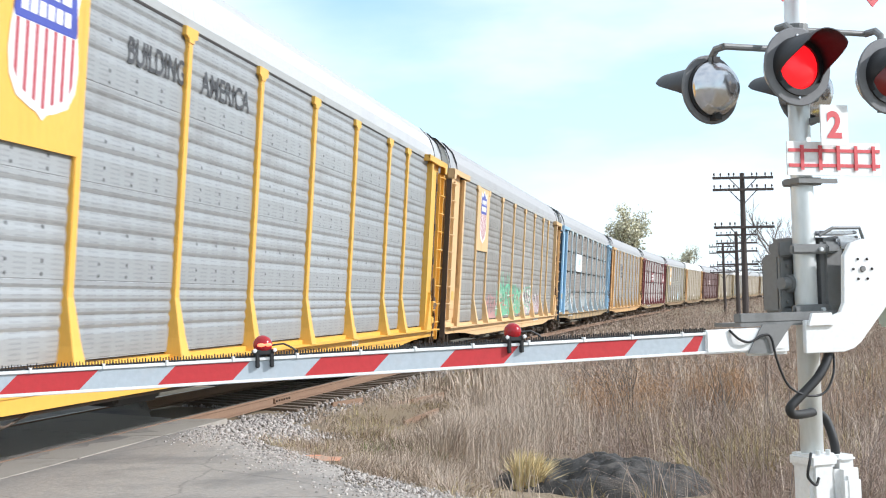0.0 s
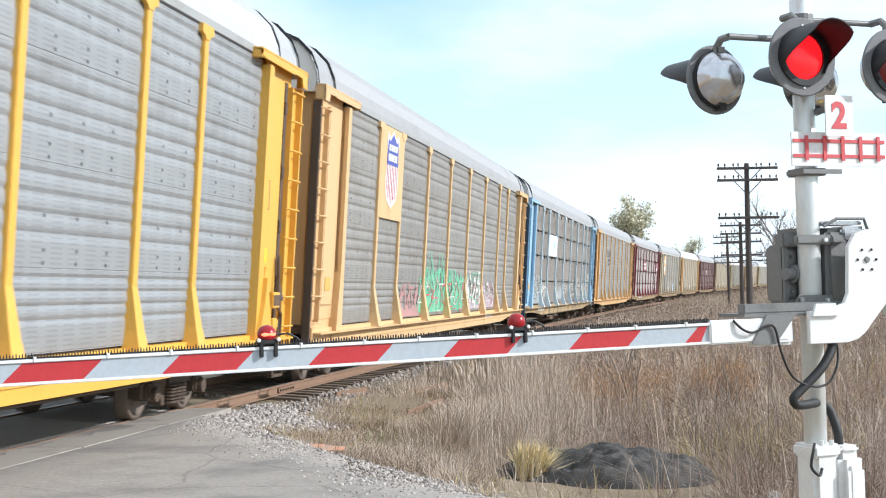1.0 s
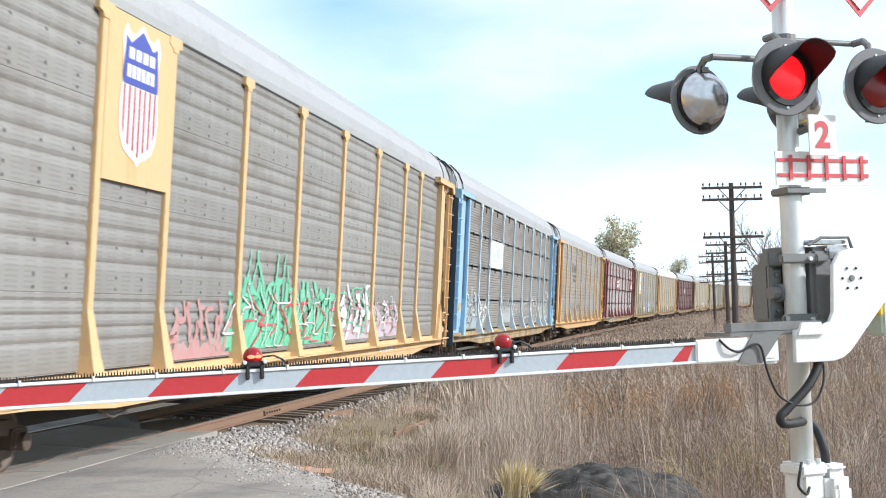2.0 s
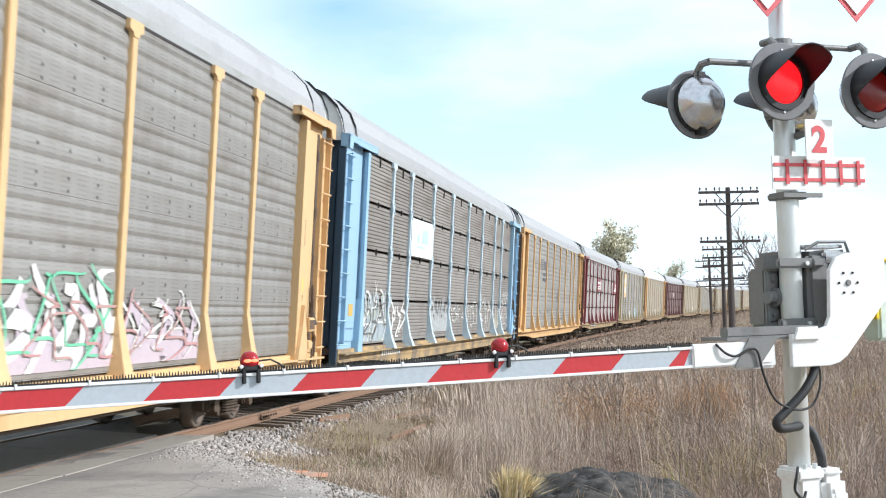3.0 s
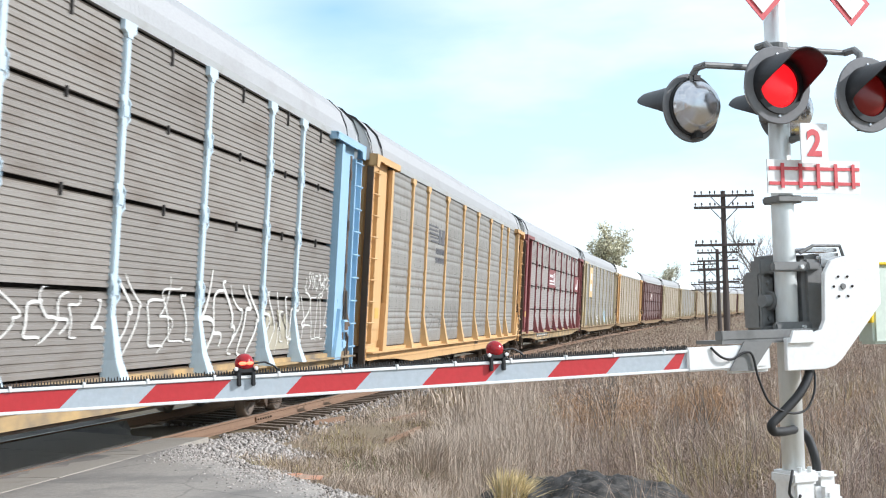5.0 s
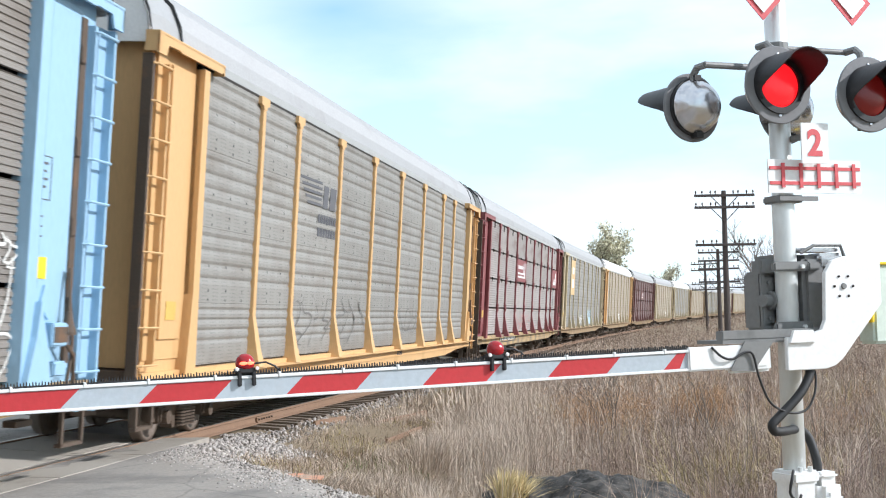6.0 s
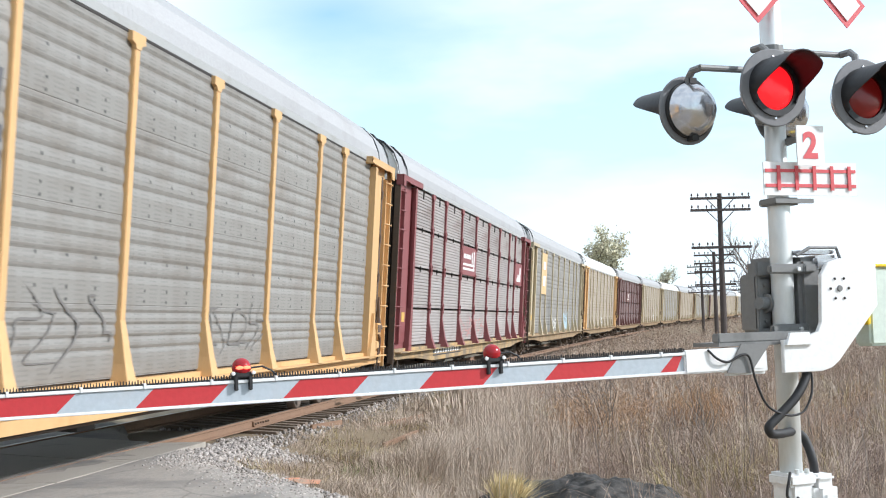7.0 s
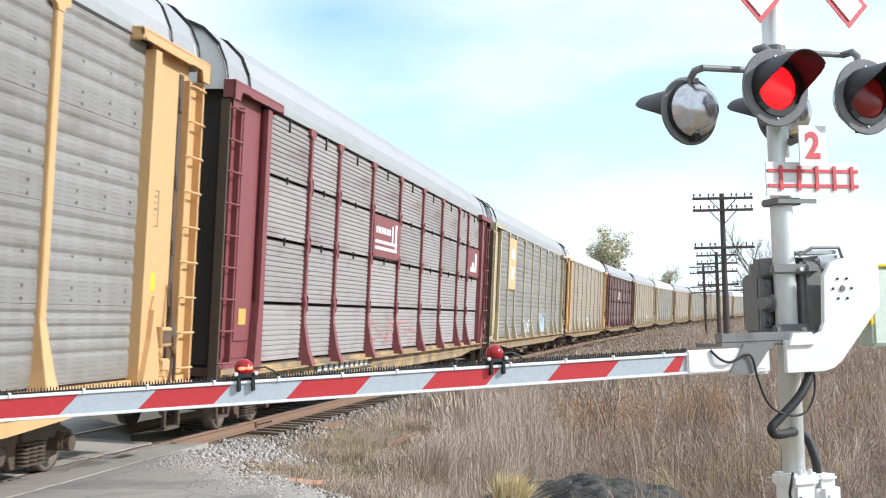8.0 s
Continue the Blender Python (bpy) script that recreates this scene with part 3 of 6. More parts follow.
def gable_shape(x):
    """The sheet that closes the roof's end."""
    bm = bmesh.new()
    pts = [(y, z - 0.03) for y, z in ARCH] + [(3.2, 5.15), (0.0, 5.15)]
    a = [bm.verts.new((x, y, z)) for y, z in pts]
    b = [bm.verts.new((x + 0.03, y, z)) for y, z in pts]
    bm.faces.new(a)
    bm.faces.new(list(reversed(b)))
    for i in range(len(a)):
        j = (i + 1) % len(a)
        bm.faces.new((a[j], a[i], b[i], b[j]))
    return bm


def hood_shape():
    """The shed-like bracket over the end of the side, with a slot over the ladder."""
    bm = bmesh.new()
    slab(bm, [(-0.2, 5.0), (0.06, 5.0), (0.12, 5.14), (0.5, 5.15), (0.55, 5.13), (2.05, 5.14), (2.2, 5.18), (2.2, 5.25), (-0.2, 5.25)], -0.16, -0.13)
    box(bm, -0.2, 2.2, -0.16, 0.02, 5.24, 5.275)
    slab(bm, [(-0.2, 5.02), (-0.16, 5.02), (-0.16, 5.25), (-0.2, 5.25)], -0.16, 0.02)
    slab(bm, [(2.16, 5.12), (2.2, 5.14), (2.2, 5.25), (2.16, 5.25)], -0.16, 0.02)
    return bm


def wheelset_shape():
    bm = bmesh.new()
    for y, s in ((0.0, 1), (GAUGE, -1)):
        prof = [(0.0, -0.06), (0.12, -0.07), (0.14, -0.03), (0.27, 0.0), (0.3, -0.055), (0.355, -0.06), (0.362, 0.05), (0.385, 0.075), (0.385, 0.1), (0.3, 0.1), (0.27, 0.05), (0.13, 0.04), (0.0, 0.04)]
        lathe(bm, prof, 28, pose(0, y, 0, -90 * s))
    tube(bm, [(0, 0, 0), (0, GAUGE, 0)], 0.075, 12)
    return bm


def sideframe_shape():
    bm = bmesh.new()
    slab(bm, [(-1.12, 0.3), (-1.12, 0.48), (-0.7, 0.6), (0.7, 0.6), (1.12, 0.48), (1.12, 0.3), (0.92, 0.28), (0.78, 0.42), (0.52, 0.44), (0.36, 0.16),
              (-0.36, 0.16), (-0.52, 0.44), (-0.78, 0.42), (-0.92, 0.28)], -0.09, 0.09)
    for x in (-0.19, 0.0, 0.19):
        for z in np.arange(0.19, 0.42, 0.045):
            lathe(bm, [(0.0, z), (0.085, z), (0.085, z + 0.025), (0.0, z + 0.025)], 10, pose(x, -0.13, 0))
    for x in (-0.86, 0.86):
        box(bm, x - 0.16, x + 0.16, -0.16, 0.1, 0.27, 0.5, 0.03)
        lathe(bm, [(0.0, 0.0), (0.1, 0.0), (0.1, 0.09), (0.0, 0.1)], 12, pose(x, -0.14, 0.36, 90))
    return bm


def letters(text, size, material, parent, x, z, length, name="lettering", y=-0.004, label=""):
    """Painted words on the near side, fitted to a length."""
    cu = bpy.data.curves.new("words", "FONT")
    cu.body, cu.size, cu.extrude, cu.offset = text, size, 0.0, 0.008
    tmp = new("words", cu)
    me = bpy.data.meshes.new_from_object(tmp.evaluated_get(bpy.context.evaluated_depsgraph_get()))
    bpy.data.objects.remove(tmp)
    xs = [v.co.x for v in me.vertices]
    k = length / (max(xs) - min(xs))
    for v in me.vertices:
        v.co = Vector((v.co.x * k, 0, v.co.y))
    me.materials.append(material)
    ob = new(name, me)
    ob.parent = parent
    ob.matrix_basis = pose(x, y, z)
    if label:
        ob["label"] = label
    return ob


def bars(rows, material, parent, name="lettering", y=-0.006, label="", tilt=0.0):
    """Plain bars in place of small writing: x0, x1, z0, z1."""
    bm = bmesh.new()
    for x0, x1, z0, z1 in rows:
        slab(bm, [(x0, z0), (x1, z0), (x1 + tilt, z1), (x0 + tilt, z1)], y, y + 0.003)
    return tagged(part(name, bm, material, parent, label), kind="stuff")


def shield(parent, x, z, w, h, y):
    """A striped shield emblem: white border, blue head with pale bars, red and white stripes."""
    half = [(0.0, 1.0), (0.16, 0.925), (0.3, 0.91), (0.4, 0.97), (0.49, 0.87), (0.45, 0.75), (0.435, 0.63), (0.47, 0.5), (0.49, 0.36), (0.46, 0.22), (0.36, 0.11), (0.18, 0.06), (0.07, 0.04), (0.0, 0.0)]
    pts = half + [(-px, pz) for px, pz in half[-2:0:-1]]

    def outline(k):
        return [(x + px * w * k, z + h * 0.5 + (pz - 0.5) * h * k) for px, pz in pts]

    def low_edge(c):
        low = [(abs(px), pz) for px, pz in half[8:]]
        return float(np.interp(abs(c), [q[0] for q in reversed(low)], [q[1] for q in reversed(low)]))
    em = part("emblem", slab(bmesh.new(), outline(1.0), y, y + 0.004), M["white"], parent, "striped shield emblem with a blue head and white border")
    bm = bmesh.new()
    slab(bm, [(x - 0.45 * w, z + 0.6 * h), (x - 0.4 * w, z + 0.885 * h), (x - 0.28 * w, z + 0.845 * h), (x, z + 0.955 * h), (x + 0.28 * w, z + 0.845 * h),
              (x + 0.4 * w, z + 0.885 * h), (x + 0.45 * w, z + 0.6 * h), (x + 0.43 * w, z + 0.555 * h), (x - 0.43 * w, z + 0.555 * h)], y - 0.004, y)
    part("emblem_head", bm, M["shield_blue"], em)
    bm = bmesh.new()
    for i in range(7):
        c = -0.39 + i * 0.13
        slab(bm, [(x + (c - 0.024) * w, z + (0.055 + low_edge((c - 0.024) * 1.08)) * h), (x + (c + 0.024) * w, z + (0.055 + low_edge((c + 0.024) * 1.08)) * h), (x + (c + 0.024) * w, z + 0.55 * h), (x + (c - 0.024) * w, z + 0.55 * h)], y - 0.004, y)
    part("emblem_stripe", bm, M["shield_red"], em)
    bars([(x - 0.33 * w + i * 0.175 * w, x - 0.2 * w + i * 0.175 * w, z + 0.735 * h, z + 0.815 * h) for i in range(4)] +
         [(x - 0.36 * w + i * 0.12 * w, x - 0.27 * w + i * 0.12 * w, z + 0.605 * h, z + 0.695 * h) for i in range(6)], M["white"], em, "emblem_bar", y - 0.008)


def scrawl(parent, seed, x0, x1, z0, z1, material, n, width, y=-0.008, fill=0.0, label=""):
    """Sprayed graffiti: looping strokes of even width."""
    rnd = random.Random(seed)
    bm = bmesh.new()
    for i in range(n):
        cx = x0 + (x1 - x0) * (i + rnd.uniform(0.2, 0.8)) / n
        amp = (x1 - x0) / n * rnd.uniform(0.3, 0.75)
        a0, turns = rnd.uniform(0, 6.28), rnd.uniform(0.6, 1.6)
        hz = (z1 - z0) * rnd.uniform(0.65, 1.0)
        zb = z0 + rnd.uniform(0, (z1 - z0) - hz)
        pts = []
        for k in range(19):
            u = k / 18
            pts.append((cx + amp * math.sin(a0 + u * turns * 6.28) + amp * 0.4 * math.sin(u * 13 + a0), zb + hz * (u + 0.12 * math.sin(u * 9 + a0))))
        w = width * rnd.uniform(0.7, 1.3)
        left, right = [], []
        for k, (px, pz) in enumerate(pts):
            qx, qz = pts[min(k + 1, 18)]
            rx, rz = pts[max(k - 1, 0)]
            d = math.hypot(qx - rx, qz - rz) or 1
            nx, nz = -(qz - rz) / d, (qx - rx) / d
            ww = w * (0.6 + 0.4 * math.sin(math.pi * k / 18))
            left.append((px + nx * ww, min(max(pz + nz * ww, z0), z1)))
            right.append((px - nx * ww, min(max(pz - nz * ww, z0), z1)))
        yy = y - 0.0006 * i
        vs = [[bm.verts.new((p[0], yy, p[1])) for p in side] for side in (left, right)]
        for k in range(18):
            bm.faces.new((vs[0][k], vs[0][k + 1], vs[1][k + 1], vs[1][k]))
    if fill:
        m = 26
        top = [z0 + (z1 - z0) * fill * (0.72 + 0.28 * math.sin(k * 1.7 + seed) * math.sin(k * 0.6 + 1)) for k in range(m)]
        lo = [bm.verts.new((x0 + (x1 - x0) * k / (m - 1), y + 0.002, z0)) for k in range(m)]
        hi = [bm.verts.new((x0 + (x1 - x0) * k / (m - 1), y + 0.002, top[k])) for k in range(m)]
        for k in range(m - 1):
            bm.faces.new((lo[k], lo[k + 1], hi[k + 1], hi[k]))
    return tagged(part("graffiti", bm, material, parent, label), kind="stuff")


def build_car(frame_m, panel_m, roof_m, label, slotted=False, post_m=None, sill_m=None, near=True):
    """One covered car carrier: a rack of posts and pressed panels on a long flat car."""
    post_m, sill_m = post_m or frame_m, sill_m or frame_m
    car = thing("autorack_car", label, "freight car", "cars of the passing train")
    # flat car
    def sill():
        bm = bmesh.new()
        slab(bm, [(0.1, 1.1), (0.1, 0.86), (3.2, 0.8), (5.2, 0.68), (22.3, 0.68), (24.3, 0.8), (27.15, 0.86), (27.15, 1.1)], -0.05, 0.04)
        slab(bm, [(0.1, 1.1), (0.1, 0.86), (3.2, 0.8), (5.2, 0.68), (22.3, 0.68), (24.3, 0.8), (27.15, 0.86), (27.15, 1.1)], 3.16, 3.25)
        return bm
    stored("sill", "side_sill", sill, sill_m, car)
    stored("rub", "sill_flange", lambda: box(boxed(0.15, 27.1, -0.2, -0.045, 1.0, 1.03, 0.005), 0.15, 27.1, -0.07, -0.045, 0.84, 0.87), sill_m, car)
    stored("deck", "deck", lambda: box(box(boxed(0.0, 27.25, 0.04, 3.16, 1.0, 1.12), 0.3, 26.95, 1.3, 1.9, 0.6, 1.0), -0.5, 27.75, 1.42, 1.78, 0.62, 0.9), M["iron"], car)
    stored("centre", "centre_sill", lambda: box(box(boxed(4.9, 22.2, 1.2, 2.0, 0.36, 1.0, 0.02), 9.0, 10.4, 0.5, 1.2, 0.42, 0.95, 0.05), 12.0, 12.5, 0.3, 2.9, 0.5, 1.0), M["dark"], car)
    bays = [CORNERS[0] + 0.1, *POSTS, CORNERS[1] - 0.1]
    for a, b in zip(bays, bays[1:]):
        w = b - a
        if slotted:
            for z0, z1 in ((1.16, 2.07), (2.12, 3.12), (3.17, 4.13), (4.18, 5.15)):
                stored(("slat", round(w, 2), z0), "panel", lambda: sheet(w - 0.02, z0, z1, "fine"), panel_m, car, pose(a + 0.01, 0, 0))
        else:
            # near-black strip along the top of each bay, below the fascia
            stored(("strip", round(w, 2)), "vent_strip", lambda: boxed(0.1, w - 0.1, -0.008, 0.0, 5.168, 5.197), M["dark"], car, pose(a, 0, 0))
            stored(("sheet", round(w, 2)), "panel", lambda: sheet(w - 0.01, 1.13, 5.165, "bands"), panel_m, car, pose(a + 0.005, 0, 0))
    for x in POSTS:
        stored("post", "post", lambda: post_shape(slotted), post_m, car, pose(x, 0, 0))
    if slotted:
        for x in POSTS:
            for z in (2.1, 3.14, 4.16):
                stored("joint_loop", "joint_loop", loop_shape, post_m, car, pose(x, 0, z))
        for a, b in zip(bays, bays[1:]):
            for z0, z1 in ((4.95, 5.19), (4.08, 4.2), (3.05, 3.19)):
                stored(("peg", z0), "hinge_peg", lambda: boxed(-0.015, 0.015, -0.03, 0, z0, z1), M["dark"], car, pose((a + b) / 2, 0, 0))
    # added near-black sheets that put dark behind the gaps between panels
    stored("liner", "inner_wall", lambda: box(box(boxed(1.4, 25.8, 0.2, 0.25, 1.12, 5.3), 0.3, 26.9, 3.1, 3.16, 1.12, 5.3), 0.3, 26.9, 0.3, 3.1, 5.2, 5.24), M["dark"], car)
    stored("farside", "far_side_wall", lambda: sheet(23.9, 1.13, 5.19, "bands"), panel_m, car, pose(25.5, 3.2, 0, 0, 0, 180))
    for x in POSTS:
        stored("post", "post", lambda: post_shape(slotted), post_m, car, pose(x, 3.2, 0, 0, 0, 180))
    stored("fascia", "fascia", lambda: box(boxed(-0.1, 27.35, -0.012, 0.05, 5.2, 5.31), -0.1, 27.35, 3.15, 3.212, 5.2, 5.31), M["fascia"], car)
    stored("roof", "roof", lambda: roof_shape(0.9, 26.2, 0.14), roof_m, car)
    for x0, x1 in ((-0.15, 0.9), (26.2, 27.25)):
        stored(("cap", x0), "roof_end", lambda: roof_shape(x0, x1, 0.6), roof_m, car)
        gx = -0.1 if x0 < 0 else 27.15
        stored(("gable", gx), "roof_gable", lambda: gable_shape(gx), M["roof_white"], car)
    for x in (-0.165, 0.89, 26.19, 27.235):
        stored(("band", x), "roof_strap", lambda: band_shape(x, 0.045, 0.022), M["black"], car)
    # both ends: corner post, flat end panel, ladder, hood, end doors
    for flip in (False, True):
        at = Matrix.Identity(4) if not flip else Matrix.Translation((27.1, 0, 0)) @ Matrix.Diagonal((-1, 1, 1, 1))
        tag = "f" if flip else "n"

        def mirrored(make):
            def go():
                bm = make()
                if flip:
                    bmesh.ops.transform(bm, matrix=at, verts=bm.verts)
                return bm
            return go
        stored(("corner", tag), "corner_post", mirrored(lambda: box(slab(bmesh.new(), [(1.36, 1.0), (1.74, 1.0), (1.72, 2.1), (1.7, 5.1), (1.5, 5.1), (1.5, 2.1)], -0.13, 0.03), 1.5, 1.7, -0.06, 0.1, 1.0, 5.1)), frame_m, car)
        stored(("endpanel", tag), "end_panel", mirrored(lambda: box(box(boxed(0.2, 1.5, 0.0, 0.06, 1.25, 5.2), 0.62, 1.3, -0.03, 0.0, 1.5, 5.0, 0.01), 0.2, 1.55, 0.02, 0.06, 0.9, 1.25)), frame_m, car)
        lad = stored(("backing", tag), "ladder", mirrored(lambda: boxed(-0.11, 0.1, 0.0, 0.05, 0.75, 5.0)), frame_m, car)
        # the near stile's dark colour holds the shade of the gap between cars
        stored(("stile", tag), "stile", mirrored(lambda: boxed(-0.17, -0.11, -0.1 if flip else -0.08, 0.06, 0.75, 5.0, 0.006)), frame_m if flip else (M["shaded_blue"] if frame_m is M["blue"] else M["iron"]), lad)
        stored(("stile2", tag), "stile", mirrored(lambda: boxed(0.34, 0.4, -0.1 if flip else -0.09, 0.02, 1.2, 4.95, 0.006)), frame_m, lad)

        def rung():
            bm = bmesh.new()
            d = 0.06 if flip else 0.07
            tube(bm, [(-0.14, -0.14 + d, 0), (-0.1, -0.2 + d, 0), (0.36, -0.2 + d, 0), (0.4, -0.14 + d, 0)], 0.016, 6)
            return bm
        for i in range(9):
            stored(("rung", tag), "rung", mirrored(rung), frame_m, lad, pose(0, 0, 1.2 + i * 0.46))
        stored(("hood", tag), "end_hood", mirrored(hood_shape), frame_m, car)
        # blue cars' end doors have the shade of the car gap in their colour
        door_m = M["shaded_blue"] if frame_m is M["blue"] else (M["dark"] if frame_m is M["maroon"] else frame_m)
        for y0 in (0.05, 1.62):
            stored(("enddoor", tag, y0), "end_door", mirrored(lambda: boxed(0.1, 0.16, y0, y0 + 1.53, 1.15, 5.3)), door_m, car)
        stored(("doorpost", tag), "door_post", mirrored(lambda: boxed(0.06, 0.098, 0.15, 0.22, 1.2, 5.0)), door_m, car)
        stored(("step", tag), "sill_step", mirrored(lambda: box(box(boxed(0.0, 0.05, -0.05, -0.01, 0.42, 0.9), 0.5, 0.55, -0.05, -0.01, 0.42, 0.9), 0.0, 0.55, -0.05, 0.03, 0.4, 0.44)), M["iron"], car)
        stored(("coupler", tag), "coupler", mirrored(lambda: box(box(box(boxed(-0.45, 0.5, 1.5, 1.7, 0.72, 0.95, 0.02), -0.56, -0.3, 1.46, 1.78, 0.68, 0.98, 0.04), -0.2, 0.1, 1.2, 2.0, 0.6, 1.05), -0.1, 0.3, 0.6, 0.75, 0.55, 0.62)), M["iron"], car)
        if flip:
            def crank():
                bm = bmesh.new()
                slab(bm, [(1.78, 0.98), (1.3, 0.98), (1.22, 1.2), (1.3, 1.5), (1.5, 1.95), (1.56, 1.6)], -0.2, -0.13)
                box(bm, 0.95, 1.3, -0.24, -0.03, 1.5, 1.74, 0.015)
                box(bm, 0.8, 1.1, -0.18, -0.03, 1.18, 1.34, 0.02)
                slab(bm, [(1.05, 1.76), (1.25, 1.92), (1.16, 2.12), (1.0, 2.0)], -0.06, -0.03)
                return bm

            def chain():
                bm = bmesh.new()
                lathe(bm, [(0.0, 1.86), (0.03, 1.85), (0.05, 1.76), (0.085, 1.64), (0.085, 1.61), (0.0, 1.61)], 12, pose(0.74, -0.14, 0))
                tube(bm, eased([(0.74, -0.14, 1.85), (0.68, -0.1, 2.3), (0.62, -0.08, 2.05), (0.58, -0.12, 1.5), (0.72, -0.14, 1.0), (0.66, -0.1, 0.7)]), 0.02, 6)
                box(bm, 0.98, 1.27, -0.246, -0.238, 1.54, 1.7)
                tube(bm, [(0.9, -0.12, 1.62), (0.62, -0.16, 1.4), (0.5, -0.12, 1.05)], 0.025, 6)
                return bm
            # raised dark strip, its colour standing in for the shaded slot beside the ladder
            stored(("seam", tag), "door_seam", mirrored(lambda: boxed(0.46, 0.6, -0.034, -0.001, 1.3, 5.0)), M["iron"], car)
            for z in (1.9, 2.75, 3.6, 4.6):
                stored(("hinge", tag, z), "hinge", mirrored(lambda: boxed(0.5, 0.62, -0.06, -0.02, z - 0.1, z + 0.1, 0.01)), M["iron"], car)
            stored(("crank", tag), "brake_gear", mirrored(crank), frame_m, car)
            stored(("chain", tag), "brake_chain", mirrored(chain), M["iron"], car, label="rusty bell crank and chain")
            bars([(25.6, 25.98, 3.42, 3.43), (25.6, 25.98, 2.98, 2.99), (25.6, 25.61, 2.98, 3.43), (25.97, 25.98, 2.98, 3.43)] + [(25.64, 25.9 - 0.03 * (k % 2), 3.34 - 0.08 * k, 3.365 - 0.08 * k) for k in range(4)]
                 + [(25.64, 25.84, 2.8 - 0.1 * k, 2.82 - 0.1 * k) for k in range(3)], M["grey_ink"], car, "notice_frame", -0.036)
            stored(("notice", tag), "notice", lambda: slab(bmesh.new(), [(25.72, 2.18), (25.98, 2.18), (25.98, 2.4), (25.72, 2.4)], -0.038, -0.033), M["sticker"], car, label="yellow notice plate")
        else:
            stored(("notice", tag), "notice", lambda: slab(bmesh.new(), [(0.8, 1.75), (1.14, 1.75), (1.14, 1.99), (0.8, 1.99)], -0.038, -0.033), M["sticker_faded"], car, label="faded amber notice plate")
            stored(("chainbar", tag), "spring_cable", lambda: tube(bmesh.new(), [(-0.02, -0.02, 1.2), (0.0, 0.0, 3.0), (-0.02, -0.02, 4.9)], 0.03, 6), M["black"], car)
    # trucks
    for cx in (3.35, 24.15):
        truck = stored("truck", "truck", lambda: box(boxed(-0.22, 0.22, -0.24, GAUGE + 0.24, 0.42, 0.62, 0.02), -0.12, 0.12, -0.05, GAUGE + 0.05, 0.3, 0.45), M["iron"], car, pose(cx, 0.84, 0))
        for y, r in ((-0.12, 0), (GAUGE + 0.12, 180)):
            stored("sideframe", "side_frame", sideframe_shape, M["iron"], truck, pose(0, y, 0, 0, 0, r))
        for dx in (-0.86, 0.86):
            w = stored("wheelset", "wheelset", wheelset_shape, M["wheel"], truck, pose(dx, 0, 0.362), smooth=True)
            if near:
                spinning.append(w)
    stored("pipe", "brake_pipe", lambda: tube(tube(bmesh.new(), [(5.5, 0.25, 0.6), (22, 0.25, 0.6)], 0.03, 6), [(4.9, 0.1, 0.72), (5.4, 0.05, 0.55), (6.2, 0.2, 0.6)], 0.014, 6), M["iron"], car)
    return car


spinning = []
cars = []


def plate(parent, bay, z0, z1, material, label=""):
    a, b = bay
    return part("sign_plate", slab(bmesh.new(), [(a, z0), (b, z0), (b, z1), (a, z1)], -0.05, -0.035), material, parent, label)


